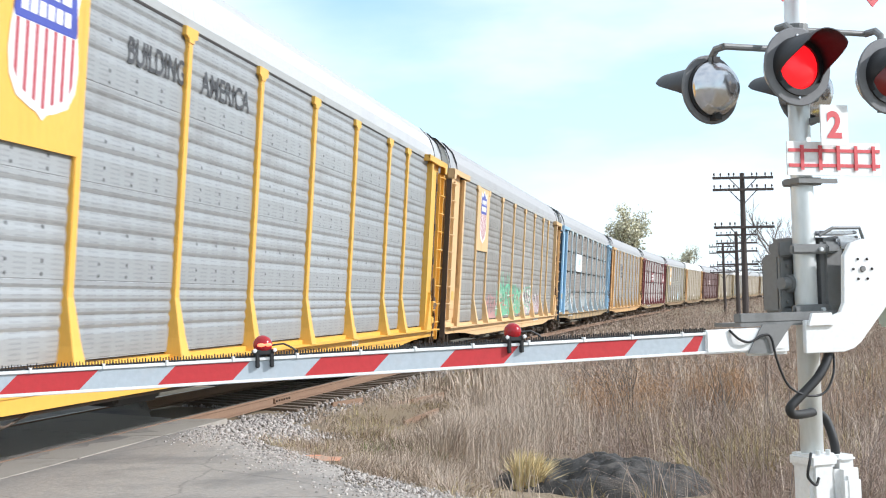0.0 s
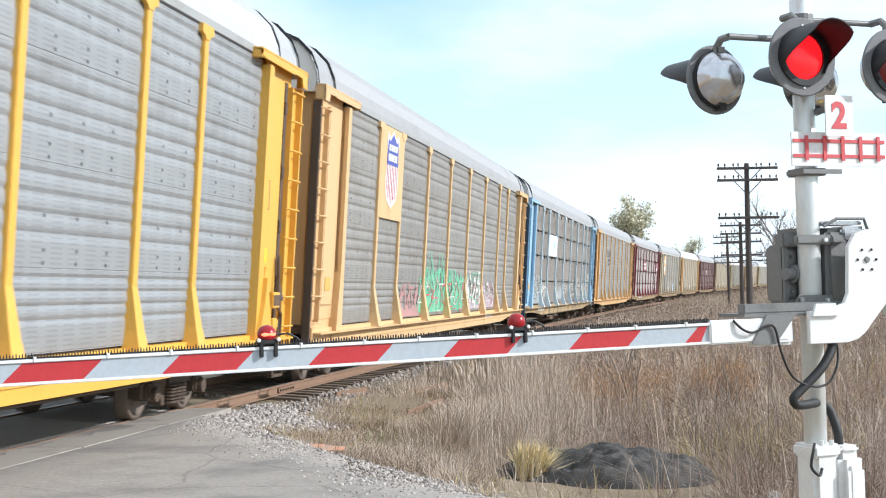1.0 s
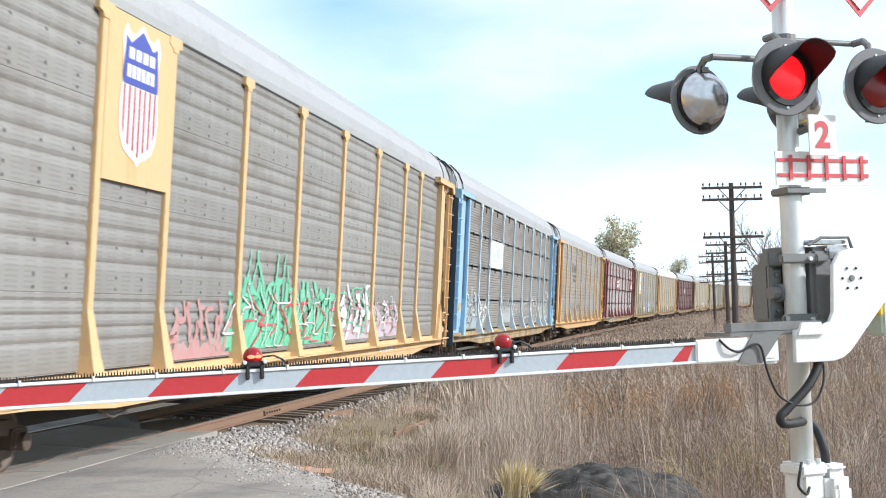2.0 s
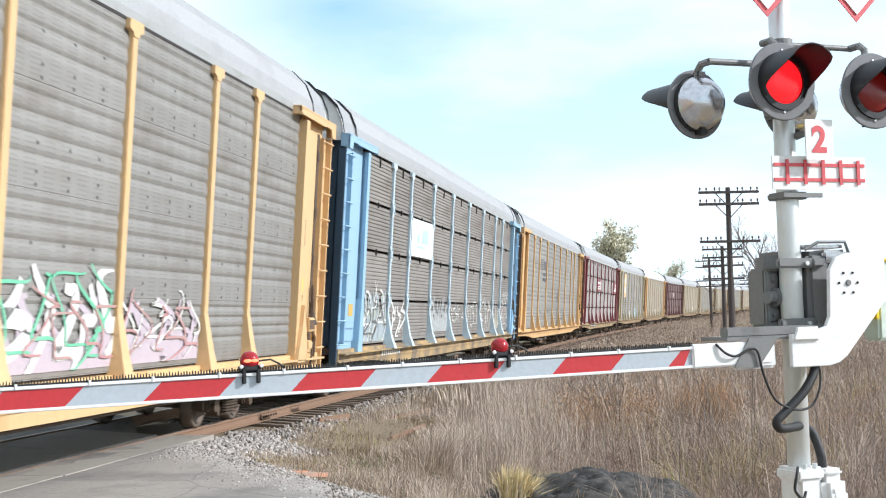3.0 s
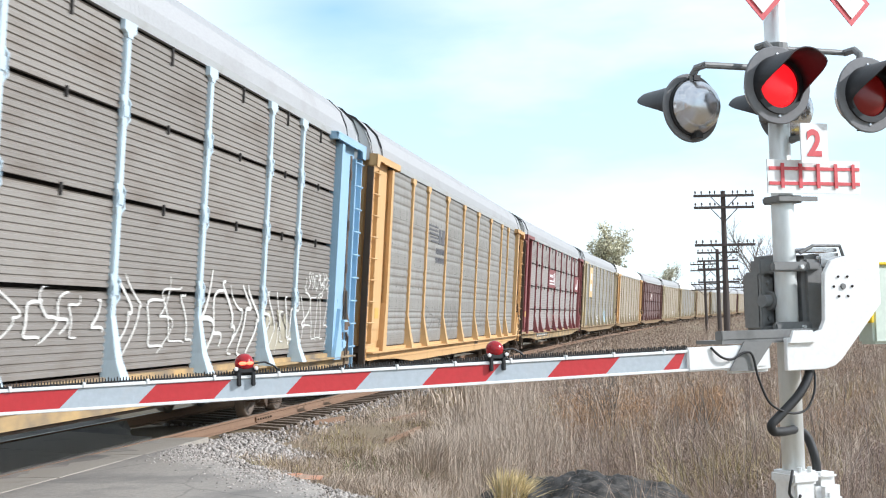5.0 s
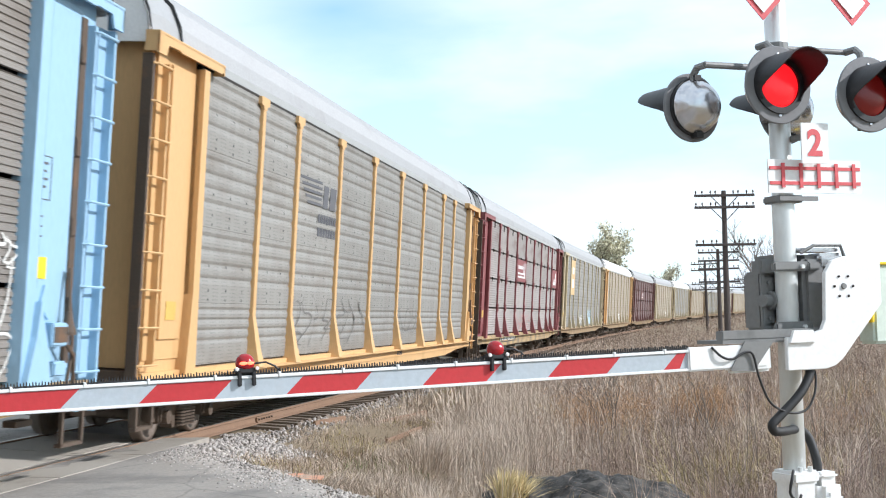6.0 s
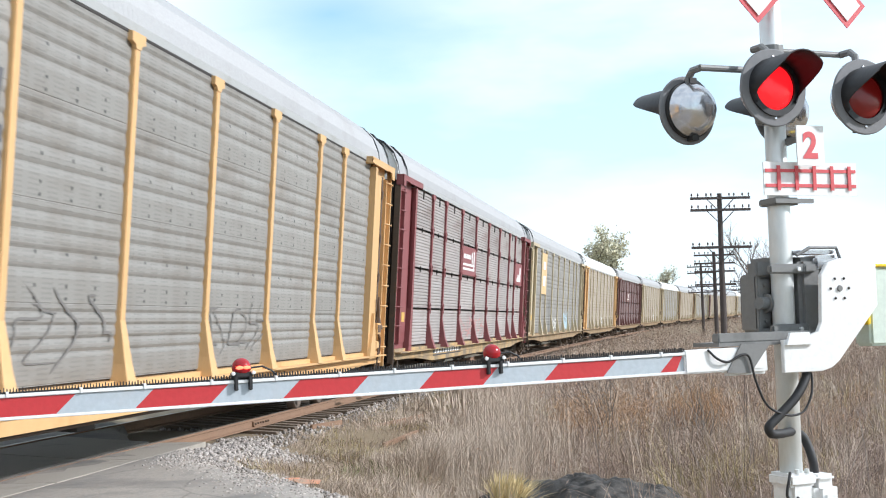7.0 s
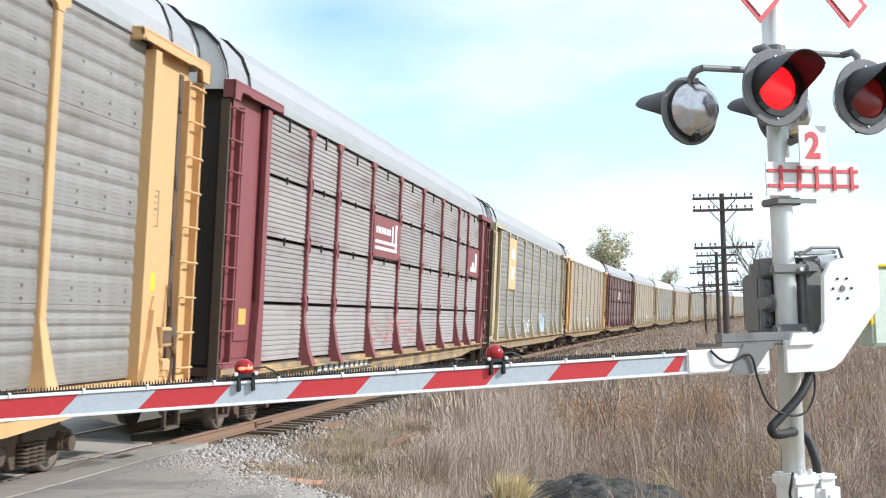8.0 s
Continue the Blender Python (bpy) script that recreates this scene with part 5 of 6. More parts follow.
def build_mechanism():
    gm = thing("gate_mechanism", "grey gate motor housing with white swing plates clamped to the mast", "gate mechanism", at=SIGNAL)
    part("motor_housing", box(boxed(-0.04, 0.36, 0.09, 0.36, 1.4, 1.93, 0.03), -0.01, 0.32, 0.06, 0.09, 1.45, 1.9, 0.01), M["housing"], gm)
    part("side_cover", box(boxed(0.09, 0.27, -0.08, 0.2, 1.42, 1.92, 0.03), 0.27, 0.32, -0.06, 0.2, 1.45, 1.88, 0.02), M["housing"], gm)
    part("gear_case", box(boxed(-0.14, -0.03, 0.1, 0.3, 1.42, 1.82, 0.02), -0.13, -0.04, 0.08, 0.1, 1.46, 1.78, 0.008), M["housing"], gm, "grey gear case")
    part("case_frame", box(box(boxed(-0.16, -0.03, 0.06, 0.1, 1.8, 1.9, 0.01), -0.15, -0.12, 0.07, 0.1, 1.4, 1.8, 0.006), -0.16, -0.03, 0.06, 0.1, 1.4, 1.45, 0.006), M["housing"], gm)
    part("motor_shaft", tube(tube(bmesh.new(), [(-0.17, 0.04, 1.62), (-0.1, 0.06, 1.62)], 0.042, 14), [(-0.1, 0.06, 1.62), (-0.05, 0.07, 1.62)], 0.062, 16), M["housing"], gm)
    for z in (1.5, 1.74):
        part("case_bolt", lathe(bmesh.new(), [(0.0, 0.016), (0.012, 0.016), (0.014, 0.0)], 6, pose(-0.09, 0.078, z, 90)), M["housing"], gm)
    for z in (1.44, 1.84):
        cl = part("clamp", box(boxed(-0.17, 0.14, -0.105, -0.06, z - 0.03, z + 0.035, 0.012), 0.1, 0.2, -0.12, 0.1, z - 0.025, z + 0.03, 0.01), M["housing"], gm)
        part("clamp_bolt", lathe(bmesh.new(), [(0.0, 0.02), (0.015, 0.02), (0.015, 0.0)], 6, pose(0.05, -0.105, z, 90)), M["mast"], cl)
    part("rail_bracket", box(boxed(-0.66, 0.12, -0.2, -0.12, 1.37, 1.43, 0.006), -0.66, 0.12, -0.2, 0.1, 1.345, 1.37), M["housing"], gm, "grey horizontal steel bracket")
    pl = part("swing_plate", slab(bmesh.new(), [(-0.2, 1.16), (0.1, 1.16), (0.18, 1.18), (0.24, 1.22), (0.58, 1.58), (0.58, 1.88), (0.28, 1.9), (0.18, 1.87), (0.125, 1.79), (0.11, 1.48), (0.08, 1.42), (0.02, 1.4), (0.0, 1.375), (-0.2, 1.375)], -0.25, -0.215), M["white"], gm, "white painted swing plate")
    bmesh_edge = pl.modifiers.new("edge", "BEVEL")
    bmesh_edge.width, bmesh_edge.segments = 0.006, 2
    part("lug", slab(bmesh.new(), [(-0.19, 1.34), (-0.16, 1.42), (-0.01, 1.42), (0.02, 1.34)], -0.275, -0.252), M["white"], gm)
    for i in range(6):
        part("plate_bolt", lathe(bmesh.new(), [(0.0, 0.014), (0.008, 0.008), (0.009, 0.0)], 8, pose(0.27 + 0.075 * math.cos(i * math.tau / 6), -0.25, 1.7 + 0.075 * math.sin(i * math.tau / 6), 90)), M["dark"], pl)
    part("pivot", lathe(bmesh.new(), [(0.0, 0.012), (0.018, 0.012), (0.022, 0.0)], 10, pose(0.27, -0.25, 1.7, 90)), M["housing"], pl)
    part("far_plate", slab(bmesh.new(), [(0.4, 1.25), (0.7, 1.35), (0.75, 1.8), (0.45, 1.8)], 0.38, 0.41), M["white"], gm)
    part("shaft", tube(bmesh.new(), [(0.27, -0.22, 1.7), (0.45, 0.4, 1.7)], 0.04, 12), M["housing"], gm)
    part("top_guard", box(boxed(0.05, 0.38, -0.08, 0.1, 1.94, 1.965, 0.006), 0.2, 0.4, -0.1, 0.06, 1.84, 1.93, 0.02), M["lamp_back"], gm)
    part("guard_strap", tube(bmesh.new(), [(0.05, -0.1, 1.93), (0.15, -0.11, 1.98), (0.37, -0.11, 1.98), (0.4, -0.11, 1.9)], 0.012, 6), M["housing"], gm)
    cw = part("counterweight", boxed(0.74, 1.1, 0.02, 0.2, 1.3, 1.85, 0.02), M["pale_green"], gm, "pale green counterweight with a yellow rim")
    part("rim", box(boxed(0.71, 1.12, 0.0, 0.22, 1.85, 1.87, 0.006), 0.7, 0.73, 0.0, 0.22, 1.45, 1.86, 0.006), M["sticker"], cw)


def build_arm():
    dx = Vector((3.373, 1.387, 0.054)).normalized()
    side = Vector((-dx.y, dx.x, 0)).normalized()
    up = dx.cross(side)
    at = Matrix(((dx.x, side.x, up.x, -1.964), (dx.y, side.y, up.y, 6.94), (dx.z, side.z, up.z, 1.196), (0, 0, 0, 1)))
    ga = thing("boom_barrier", "lowered gate boom with slanted red and white stripes and red lamps", "boom barrier", at=at)
    st, h = 0.4053, 0.05
    x0, x1 = -6 * st, 9.36 * st
    part("beam", boxed(x0, x1 + 0.3, 0.0, 0.045, -h, h, 0.004), M["reflective"], ga)
    part("bottom_edge", boxed(x0, x1, -0.012, 0.05, -h - 0.016, -h + 0.001, 0.003), M["white"], ga, "white lower edge strip")
    for k in range(-6, 10):
        a, b = k * st, min((k + 1) * st, x1 - 0.03)
        red = k % 2 != 0
        bm = slab(bmesh.new(), [(a - h, -h + 0.002), (b - h, -h + 0.002), (b + (h if b < x1 - 0.1 else 0), h - 0.002), (a + h, h - 0.002)], -0.004, 0.0)
        part("stripe", bm, M["reflective_red" if red else "reflective"], ga)
    x, i = x0, 0
    while x < x1 - 0.05:
        w = (0.36, 0.36, 0.37, 0.33)[i % 4]
        part("top_strip", boxed(x, min(x + w - 0.004, x1), -0.014, 0.05, h, h + 0.018, 0.003), M["white"], ga)
        part("strip_clip", boxed(x - 0.006, x + 0.008, -0.018, 0.05, h, h + 0.03, 0.002), M["white"], ga)
        x += w
        i += 1
    bm = bmesh.new()
    box(bm, x0, x1, 0.01, 0.02, h + 0.014, h + 0.028)
    x, i = x0, 0
    while x < x1:
        hh = 0.046 + 0.004 * math.sin(i * 2.3)
        slab(bm, [(x, h + 0.02), (x + 0.007, h + 0.02), (x + 0.0055, h + hh), (x + 0.002, h + hh)], 0.008, 0.022)
        x += 0.0155
        i += 1
    tagged(part("spike_comb", bm, M["black"], ga, "black toothed strip along the top"), kind="stuff")
    part("butt", box(boxed(x1 - 0.02, x1 + 0.58, -0.02, 0.07, -h - 0.02, h + 0.03, 0.01), x1 + 0.3, x1 + 0.62, -0.012, 0.08, -h - 0.05, h + 0.02, 0.02), M["white"], ga, "white arm bracket")
    part("butt_plate", slab(bmesh.new(), [(x1 + 0.28, -h - 0.03), (x1 + 0.46, -h - 0.04), (x1 + 0.62, h + 0.04), (x1 + 0.4, h + 0.05)], -0.03, -0.02), M["housing"], ga)
    for k, lit in ((2.32, True), (6.06, False)):
        x = k * st
        br = part("lamp_bracket", box(box(boxed(x - 0.05, x - 0.03, -0.03, 0.06, h - 0.04, h + 0.06, 0.004), x + 0.03, x + 0.05, -0.03, 0.06, h - 0.04, h + 0.06, 0.004), x - 0.055, x + 0.055, -0.03, 0.06, h + 0.03, h + 0.06, 0.006), M["black"], ga)
        bm = bmesh.new()
        bmesh.ops.create_uvsphere(bm, u_segments=24, v_segments=14, radius=0.053)
        bmesh.ops.transform(bm, matrix=pose(x, 0.015, h + 0.085), verts=bm.verts)
        shell = part("lamp", bm, M["lens_shell"], ga, "round red arm lamp", True)
        if lit:
            for d in (-0.022, 0.022):
                bm = bmesh.new()
                bmesh.ops.create_uvsphere(bm, u_segments=12, v_segments=8, radius=0.02)
                bmesh.ops.transform(bm, matrix=pose(x + d * 0.8, -0.03, h + 0.085) @ Matrix.Diagonal((1.2, 0.7, 0.5, 1)), verts=bm.verts)
                part("bulb", bm, M["lens_spot"], shell)
        for d in (-0.056, 0.056):
            part("lamp_screw", lathe(bmesh.new(), [(0.0, 0.012), (0.01, 0.01), (0.012, 0.0)], 8, pose(x + d, -0.03, h + 0.055, 90)), M["white"], br)
        part("lamp_cable", tube(bmesh.new(), [(x + 0.05, 0.02, h + 0.08), (x + 0.12, 0.02, h + 0.085), (x + 0.17, 0.02, h + 0.06), (x + 0.2, 0.02, h + 0.03)], 0.006, 6), M["black"], ga)


build_signal()
build_mechanism()
build_arm()

# ---- poles and trees ----


def build_pole(x, y, top, lean, arms):
    base = float(ground_z(np.array(x), np.array(y)))
    po = thing("telegraph_pole", "old dark wooden telegraph pole with cross arms and insulators", "utility pole", "line of telegraph poles", pose(x, y, base, 0, lean, 0))
    h = top - base
    part("shaft", tube(bmesh.new(), [(0, 0, -0.6), (0, 0, h * 0.5), (0, 0, h)], 0.17, 12, 0.12), M["pole"], po)
    for dz, w in arms:
        z = h - dz
        arm = part("cross_arm", boxed(-w / 2, w / 2, -0.22, -0.12, z - 0.07, z + 0.06, 0.008), M["pole"], po)
        for s in (-1, 1):
            part("brace", tube(bmesh.new(), [(0, -0.17, z - 0.75), (s * w * 0.22, -0.2, z - 0.06)], 0.025, 5), M["pole"], po)
            for k in (0.3, 0.46, 0.74, 0.95):
                part("insulator", lathe(bmesh.new(), [(0.0, 0.2), (0.035, 0.18), (0.05, 0.08), (0.02, 0.06), (0.02, 0.0)], 8, pose(s * k * w / 2, -0.17, z + 0.06)), M["pole"], arm)


build_pole(14.3, 67, 7.85, 0.6, ((0.25, 3.05), (0.85, 3.05), (2.75, 3.05)))
build_pole(20.2, 97, 6.4, 0.2, ((0.25, 3.0), (0.85, 3.0), (1.45, 3.0), (2.4, 3.0)))
build_pole(27.8, 140, 7.3, -0.3, ((0.3, 3.0), (0.95, 3.0), (2.4, 3.0), (3.0, 3.0)))
build_pole(36.2, 168, 6.0, 0.4, ((0.3, 3.0), (0.95, 3.0)))
build_pole(45.6, 200, 7.2, 0.0, ((0.3, 3.0), (0.95, 3.0), (1.6, 3.0)))
build_pole(59.0, 255, 7.2, 0.0, ((0.3, 3.0), (0.95, 3.0)))


def build_tree(x, y, h, spread, seed, leaves, leaf_size, label, trunk_m="bark"):
    rnd = random.Random(seed)
    base = float(ground_z(np.array(x), np.array(y)))
    tr = thing("tree", label, "tree", at=pose(x, y, base))
    trunk, twigs, tips = bmesh.new(), bmesh.new(), []

    def grow(bm, p, d, ln, r, depth):
        pts = [p]
        for k in range(4):
            d = (d + Vector((rnd.uniform(-0.2, 0.2), rnd.uniform(-0.2, 0.2), rnd.uniform(-0.02, 0.14)))).normalized()
            pts.append(pts[-1] + d * ln / 4)
        tube(bm, pts, r, 6 if depth < 2 else 4, r * 0.5, cap=False)
        if depth < 4:
            for q in pts[1:]:
                for j in range(2 if depth < 3 else 2):
                    a = rnd.uniform(0, math.tau)
                    out = Vector((math.cos(a) * spread, math.sin(a) * spread, rnd.uniform(0.35, 1.0))).normalized()
                    if depth >= 1 or q.z > h * 0.22:
                        grow(twigs, q, (d * 0.6 + out).normalized(), ln * rnd.uniform(0.42, 0.6), r * 0.45, depth + 1)
        else:
            tips.append(pts[-1])
        if depth >= 2:
            tips.append(pts[2])
    grow(trunk, Vector((0, 0, -0.3)), Vector((0, 0, 1)), h * 0.72, h * 0.022, 1)
    part("trunk", trunk, M[trunk_m], tr)
    tagged(part("limb", twigs, M["twig"] if not leaves else M["bark"], tr), kind="stuff")
    if leaves:
        r = np.random.RandomState(seed)
        t = np.array(tips)[r.randint(0, len(tips), leaves)] + r.normal(0, 0.28, (leaves, 3)) * h / 14
        leaf_cloud("crown", t, leaf_size, r, M["leaf"], tr)


def leaf_cloud(name, centres, size, r, material, parent):
    n = len(centres)
    a, b = r.normal(size=(n, 3)), r.normal(size=(n, 3))
    a /= np.linalg.norm(a, axis=1, keepdims=True)
    b = np.cross(a, b)
    b /= np.linalg.norm(b, axis=1, keepdims=True)
    s = size * r.uniform(0.5, 1.2, (n, 1))
    v = np.stack([centres - a * s, centres + b * s * 0.5, centres + a * s, centres - b * s * 0.5], 1).reshape(-1, 3)
    ob = raw_mesh(name, v, np.arange(n * 4).reshape(n, 4), material)
    ob.parent = parent
    tagged(ob, kind="stuff")


build_tree(25.6, 222, 14.4, 1.55, 5, 8500, 0.27, "tall tree with a thin pale green autumn crown")
build_tree(48.0, 300, 10.5, 1.3, 9, 2200, 0.22, "nearly bare tree beyond the railway")
build_tree(53.0, 310, 10.0, 1.3, 10, 1800, 0.22, "nearly bare tree beyond the railway")
build_tree(60.0, 250, 14.5, 1.0, 12, 0, 0.2, "bare grey tree with fine twigs", "twig")
build_tree(66.5, 262, 12.0, 1.1, 17, 0, 0.2, "bare grey tree with fine twigs", "twig")

# ---- dry plants ----
RS = np.random.RandomState(11)


def scatter(n, y0, y1, power=1.0, wide=0.42, close=False):
    """Places on the camera's side of the railway, thinning out with distance."""
    y = y0 + (y1 - y0) * RS.uniform(0, 1, n) ** power
    x = (RS.uniform(-0.3, wide, n)) * y + RS.normal(0, 0.3, n)
    s, lat = track_sl(x, y)
    room = np.clip((22.0 - s) / 2.5, 0, 1) * 0.9 + (0.75 if close else 1.0)
    ok = (lat < RAIL - room - 0.5 * RS.uniform(0, 1, n)) & (road_off(x, y) > 0.35 + 0.4 * np.sin(y * 1.7) + 0.7 * RS.uniform(0, 1, n))
    ok &= ((x - 1.62) / 1.0) ** 2 + ((y - 14.6) / 0.8) ** 2 > 1
    ok &= ~((np.abs(x - 0.1 * y - 0.06) < 0.085 * y) & (y < 14.6) & (RS.uniform(0, 1, n) > 0.03))
    ok &= (x - 2.3) ** 2 + (y - 8.9) ** 2 > 0.5
    return x[ok], y[ok]


def blades(name, x, y, h, w, lean, material, label):
    """Bent, tapering blades of grass: one mesh."""
    n = len(x)
    z = ground_z(x, y) - 0.02
    a = RS.uniform(0, math.tau, n)
    l = np.abs(RS.normal(0, lean, n)) * h
    da = 3.5 * drifts(x, y, 21, 2.2) + RS.normal(0, 0.7, n)
    dx, dy = np.cos(da) * l, np.sin(da) * l
    wx, wy = np.cos(a) * w / 2, np.sin(a) * w / 2
    v = np.empty((n, 7, 3))
    for i, (u, k) in enumerate(((0, 1.0), (0.45, 0.85), (0.8, 0.55))):
        for j, sg in enumerate((-1, 1)):
            v[:, 2 * i + j, 0] = x + dx * u * u + wx * k * sg
            v[:, 2 * i + j, 1] = y + dy * u * u + wy * k * sg
            v[:, 2 * i + j, 2] = z + h * u * (1 - 0.25 * (l / h) * u)
    v[:, 6, 0], v[:, 6, 1], v[:, 6, 2] = x + dx, y + dy, z + h * (1 - 0.25 * l / h)
    f = np.array([[0, 1, 3], [0, 3, 2], [2, 3, 5], [2, 5, 4], [4, 5, 6]])
    faces = (np.arange(n)[:, None, None] * 7 + f[None]).reshape(-1, 3)
    tagged(raw_mesh(name, v.reshape(-1, 3), faces, material), label, "grass", kind="stuff")


def weeds(name, x, y, h, size, material, label, flecks=9):
    """Upright dead stems with small dry leaves and seed heads: one mesh."""
    n = len(x)
    z = ground_z(x, y) - 0.02
    lx, ly = RS.normal(0, 0.25, n) * h, RS.normal(0, 0.25, n) * h
    a = RS.uniform(0, math.tau, n)
    w = size * 0.16
    wx, wy = np.cos(a) * w / 2, np.sin(a) * w / 2
    v = np.empty((n, 3, 3))
    v[:, 0] = np.stack([x - wx, y - wy, z], 1)
    v[:, 1] = np.stack([x + wx, y + wy, z], 1)
    v[:, 2] = np.stack([x + lx, y + ly, z + h], 1)
    stems = v.reshape(-1, 3)
    u = RS.uniform(0.25, 1.05, (n, flecks)) ** 0.8
    c = np.stack([x[:, None] + lx[:, None] * u, y[:, None] + ly[:, None] * u, z[:, None] + h[:, None] * u], -1)
    c += RS.normal(0, 1, c.shape) * (size * 0.9)[:, None, None] * np.array([1, 1, 0.6])
    d = RS.normal(size=(n, flecks, 3)) + np.array([0, 0, 0.6])
    d /= np.linalg.norm(d, axis=-1, keepdims=True)
    e = np.cross(d, RS.normal(size=d.shape))
    e /= np.linalg.norm(e, axis=-1, keepdims=True)
    s = (size[:, None] * RS.uniform(0.25, 0.85, (n, flecks)) ** 1.2)[..., None]
    t = np.stack([c - d * s, c + e * s * 0.22, c + d * s], 2).reshape(-1, 3)
    verts = np.concatenate([stems, t])
    tagged(raw_mesh(name, verts, np.arange(len(verts)).reshape(-1, 3), material), label, "weeds", kind="stuff")


def clumped(n, each, spread, y0, y1, power=1.0, wide=0.46, close=False):
    """Places gathered in uneven clumps; also a random number of each clump."""
    x, y = scatter(n, y0, y1, power, wide, close)
    k = RS.poisson(each * RS.uniform(0.3, 1.7, len(x)))
    c = RS.uniform(0, 1, len(x))
    x, y, c = np.repeat(x, k), np.repeat(y, k), np.repeat(c, k)
    return x + RS.normal(0, spread, len(x)), y + RS.normal(0, spread, len(x)), c


def drifts(x, y, seed, k=1.0):
    """Uneven patches from minus one to one, with no visible repeat."""
    r = np.random.RandomState(seed)
    v = np.zeros(len(x))
    for i in range(9):
        a, f = r.uniform(0, math.tau), k * r.uniform(0.5, 2.6)
        v += np.sin((x * math.cos(a) + y * math.sin(a) * 0.6) * f + r.uniform(0, math.tau)) / 3.2
    return v


def build_plants():
    def right_of(x, y, soft=0.5):
        return x > 0.06 * y + soft * RS.normal(0, 1, len(x))

    def flat_mat(name, n, material, seed, limit, h0, h1, label):
        x, y = scatter(n, 10.5, 38, 1.15, 0.46, True)
        k = drifts(x, y, seed, 1.4) + 0.35 * RS.normal(0, 1, len(x)) > limit
        x, y = x[k], y[k]
        blades(name, x, y, h0 + h1 * RS.uniform(0, 1, len(x)) ** 1.5, 0.006 + 0.0002 * y, 1.5, M[material], label)
    flat_mat("matted_grass", 130000, "straw", 1, 0.0, 0.06, 0.16, "flattened pale dead grass matted on the ground")
    flat_mat("thatch", 130000, "thatch", 2, -0.3, 0.06, 0.17, "flattened brown thatch between the tufts")
    flat_mat("olive_grass", 70000, "olive", 3, 0.35, 0.07, 0.14, "low olive yellow dry grass")
    # loose straw tufts beside the road, lower towards the rails and the road
    x, y, c = clumped(9000, 11, 0.11, 10.5, 36, 1.1, 0.3, True)
    k = ~right_of(x, y, 0.6) & (drifts(x, y, 4, 1.1) > -0.45)
    x, y, c = x[k], y[k], c[k]
    s, lat = track_sl(x, y)
    tall = np.clip((RAIL - lat - 0.6) / 3.4, 0.2, 1) * np.clip(road_off(x, y) / 3.5, 0.25, 1)
    h = (0.12 + 0.3 * c + 0.2 * RS.uniform(0, 1, len(x)) ** 2) * (1 + 0.5 * drifts(x, y, 5, 1.0)) * tall + 0.05
    blades("straw_grass", x, y, np.clip(h, 0.05, 0.8), 0.005 + 0.0002 * y, 0.75, M["straw"], "uneven tufts of pale dry straw grass beside the road")
    # a belt of tall pale grass before the weeds
    x, y, c = clumped(6000, 12, 0.14, 14, 44, 1.0, 0.2)
    k = (np.abs(x - 0.045 * y - 0.25) < 0.028 * y + 0.25 * RS.normal(0, 1, len(x))) & (drifts(x, y, 6, 1.2) > -0.6)
    x, y, c = x[k], y[k], c[k]
    blades("tall_straw", x, y, 0.3 + 0.35 * c + 0.25 * RS.uniform(0, 1, len(x)), 0.005 + 0.00018 * y, 0.35, M["straw"], "belt of tall pale grass standing before the weeds")
    # low green growth
    x, y = scatter(30000, 9.5, 24, 1.0, 0.4)
    k = drifts(x, y, 7, 1.2) > 0.85
    blades("green_grass", x[k], y[k], 0.08 + 0.16 * RS.uniform(0, 1, k.sum()), np.full(k.sum(), 0.01), 0.6, M["green"], "sparse low green grass among dead weeds")
    # weeds in clumps of several browns
    for name, mat, n, seed, lo, hi, label in (
            ("brown_weeds", "weed", 3800, 8, -0.35, 0.95, "tall brown dead weeds with dry seed heads"),
            ("mauve_weeds", "mauve", 2600, 9, 0.15, 0.85, "greyish mauve dead weeds in dense drifts"),
            ("leafy_weeds", "russet", 2600, 10, 0.35, 0.75, "russet dry leaves on low weeds"),
            ("seed_heads", "straw", 2200, 12, 0.1, 0.9, "pale fluffy seed heads among the weeds")):
        x, y, c = clumped(n, 6, 0.16, 10.5, 44, 1.1)
        far_side = 0.55 * np.clip((x / y - 0.15) / 0.05, 0, 1) * {"mauve": -1, "weed": -0.3, "russet": 0.0, "straw": 1}[mat]
        k = right_of(x, y, 0.35) & (drifts(x, y, seed, 0.9) > lo + far_side)
        x, y, c = x[k], y[k], c[k]
        weeds(name, x, y, np.clip((0.15 + 0.6 * c * c + 0.25 * RS.uniform(0, 1, len(x))) * hi * (1 + 0.35 * drifts(x, y, seed + 30, 0.7)), 0.15, 1.2), 0.03 + 0.0012 * y, M[mat], label, 9)
    # upright grass among them, pale, brown and olive
    for name, mat, n, seed, lo, label in (
            ("dead_grass", "weed", 3600, 14, -0.1, "brown dead grass standing among the weeds"),
            ("mauve_grass", "mauve", 2200, 15, 0.25, "greyish dead grass in the shade of the weeds"),
            ("pale_stalks", "straw", 4200, 16, 0.05, "pale stalks scattered among brown weeds"),
            ("olive_stalks", "olive", 2600, 17, 0.35, "yellow olive grass between the weeds")):
        x, y, c = clumped(n, 14, 0.1, 10.5, 42, 1.1)
        k = right_of(x, y, 0.3) & (drifts(x, y, seed, 1.0) > lo)
        x, y, c = x[k], y[k], c[k]
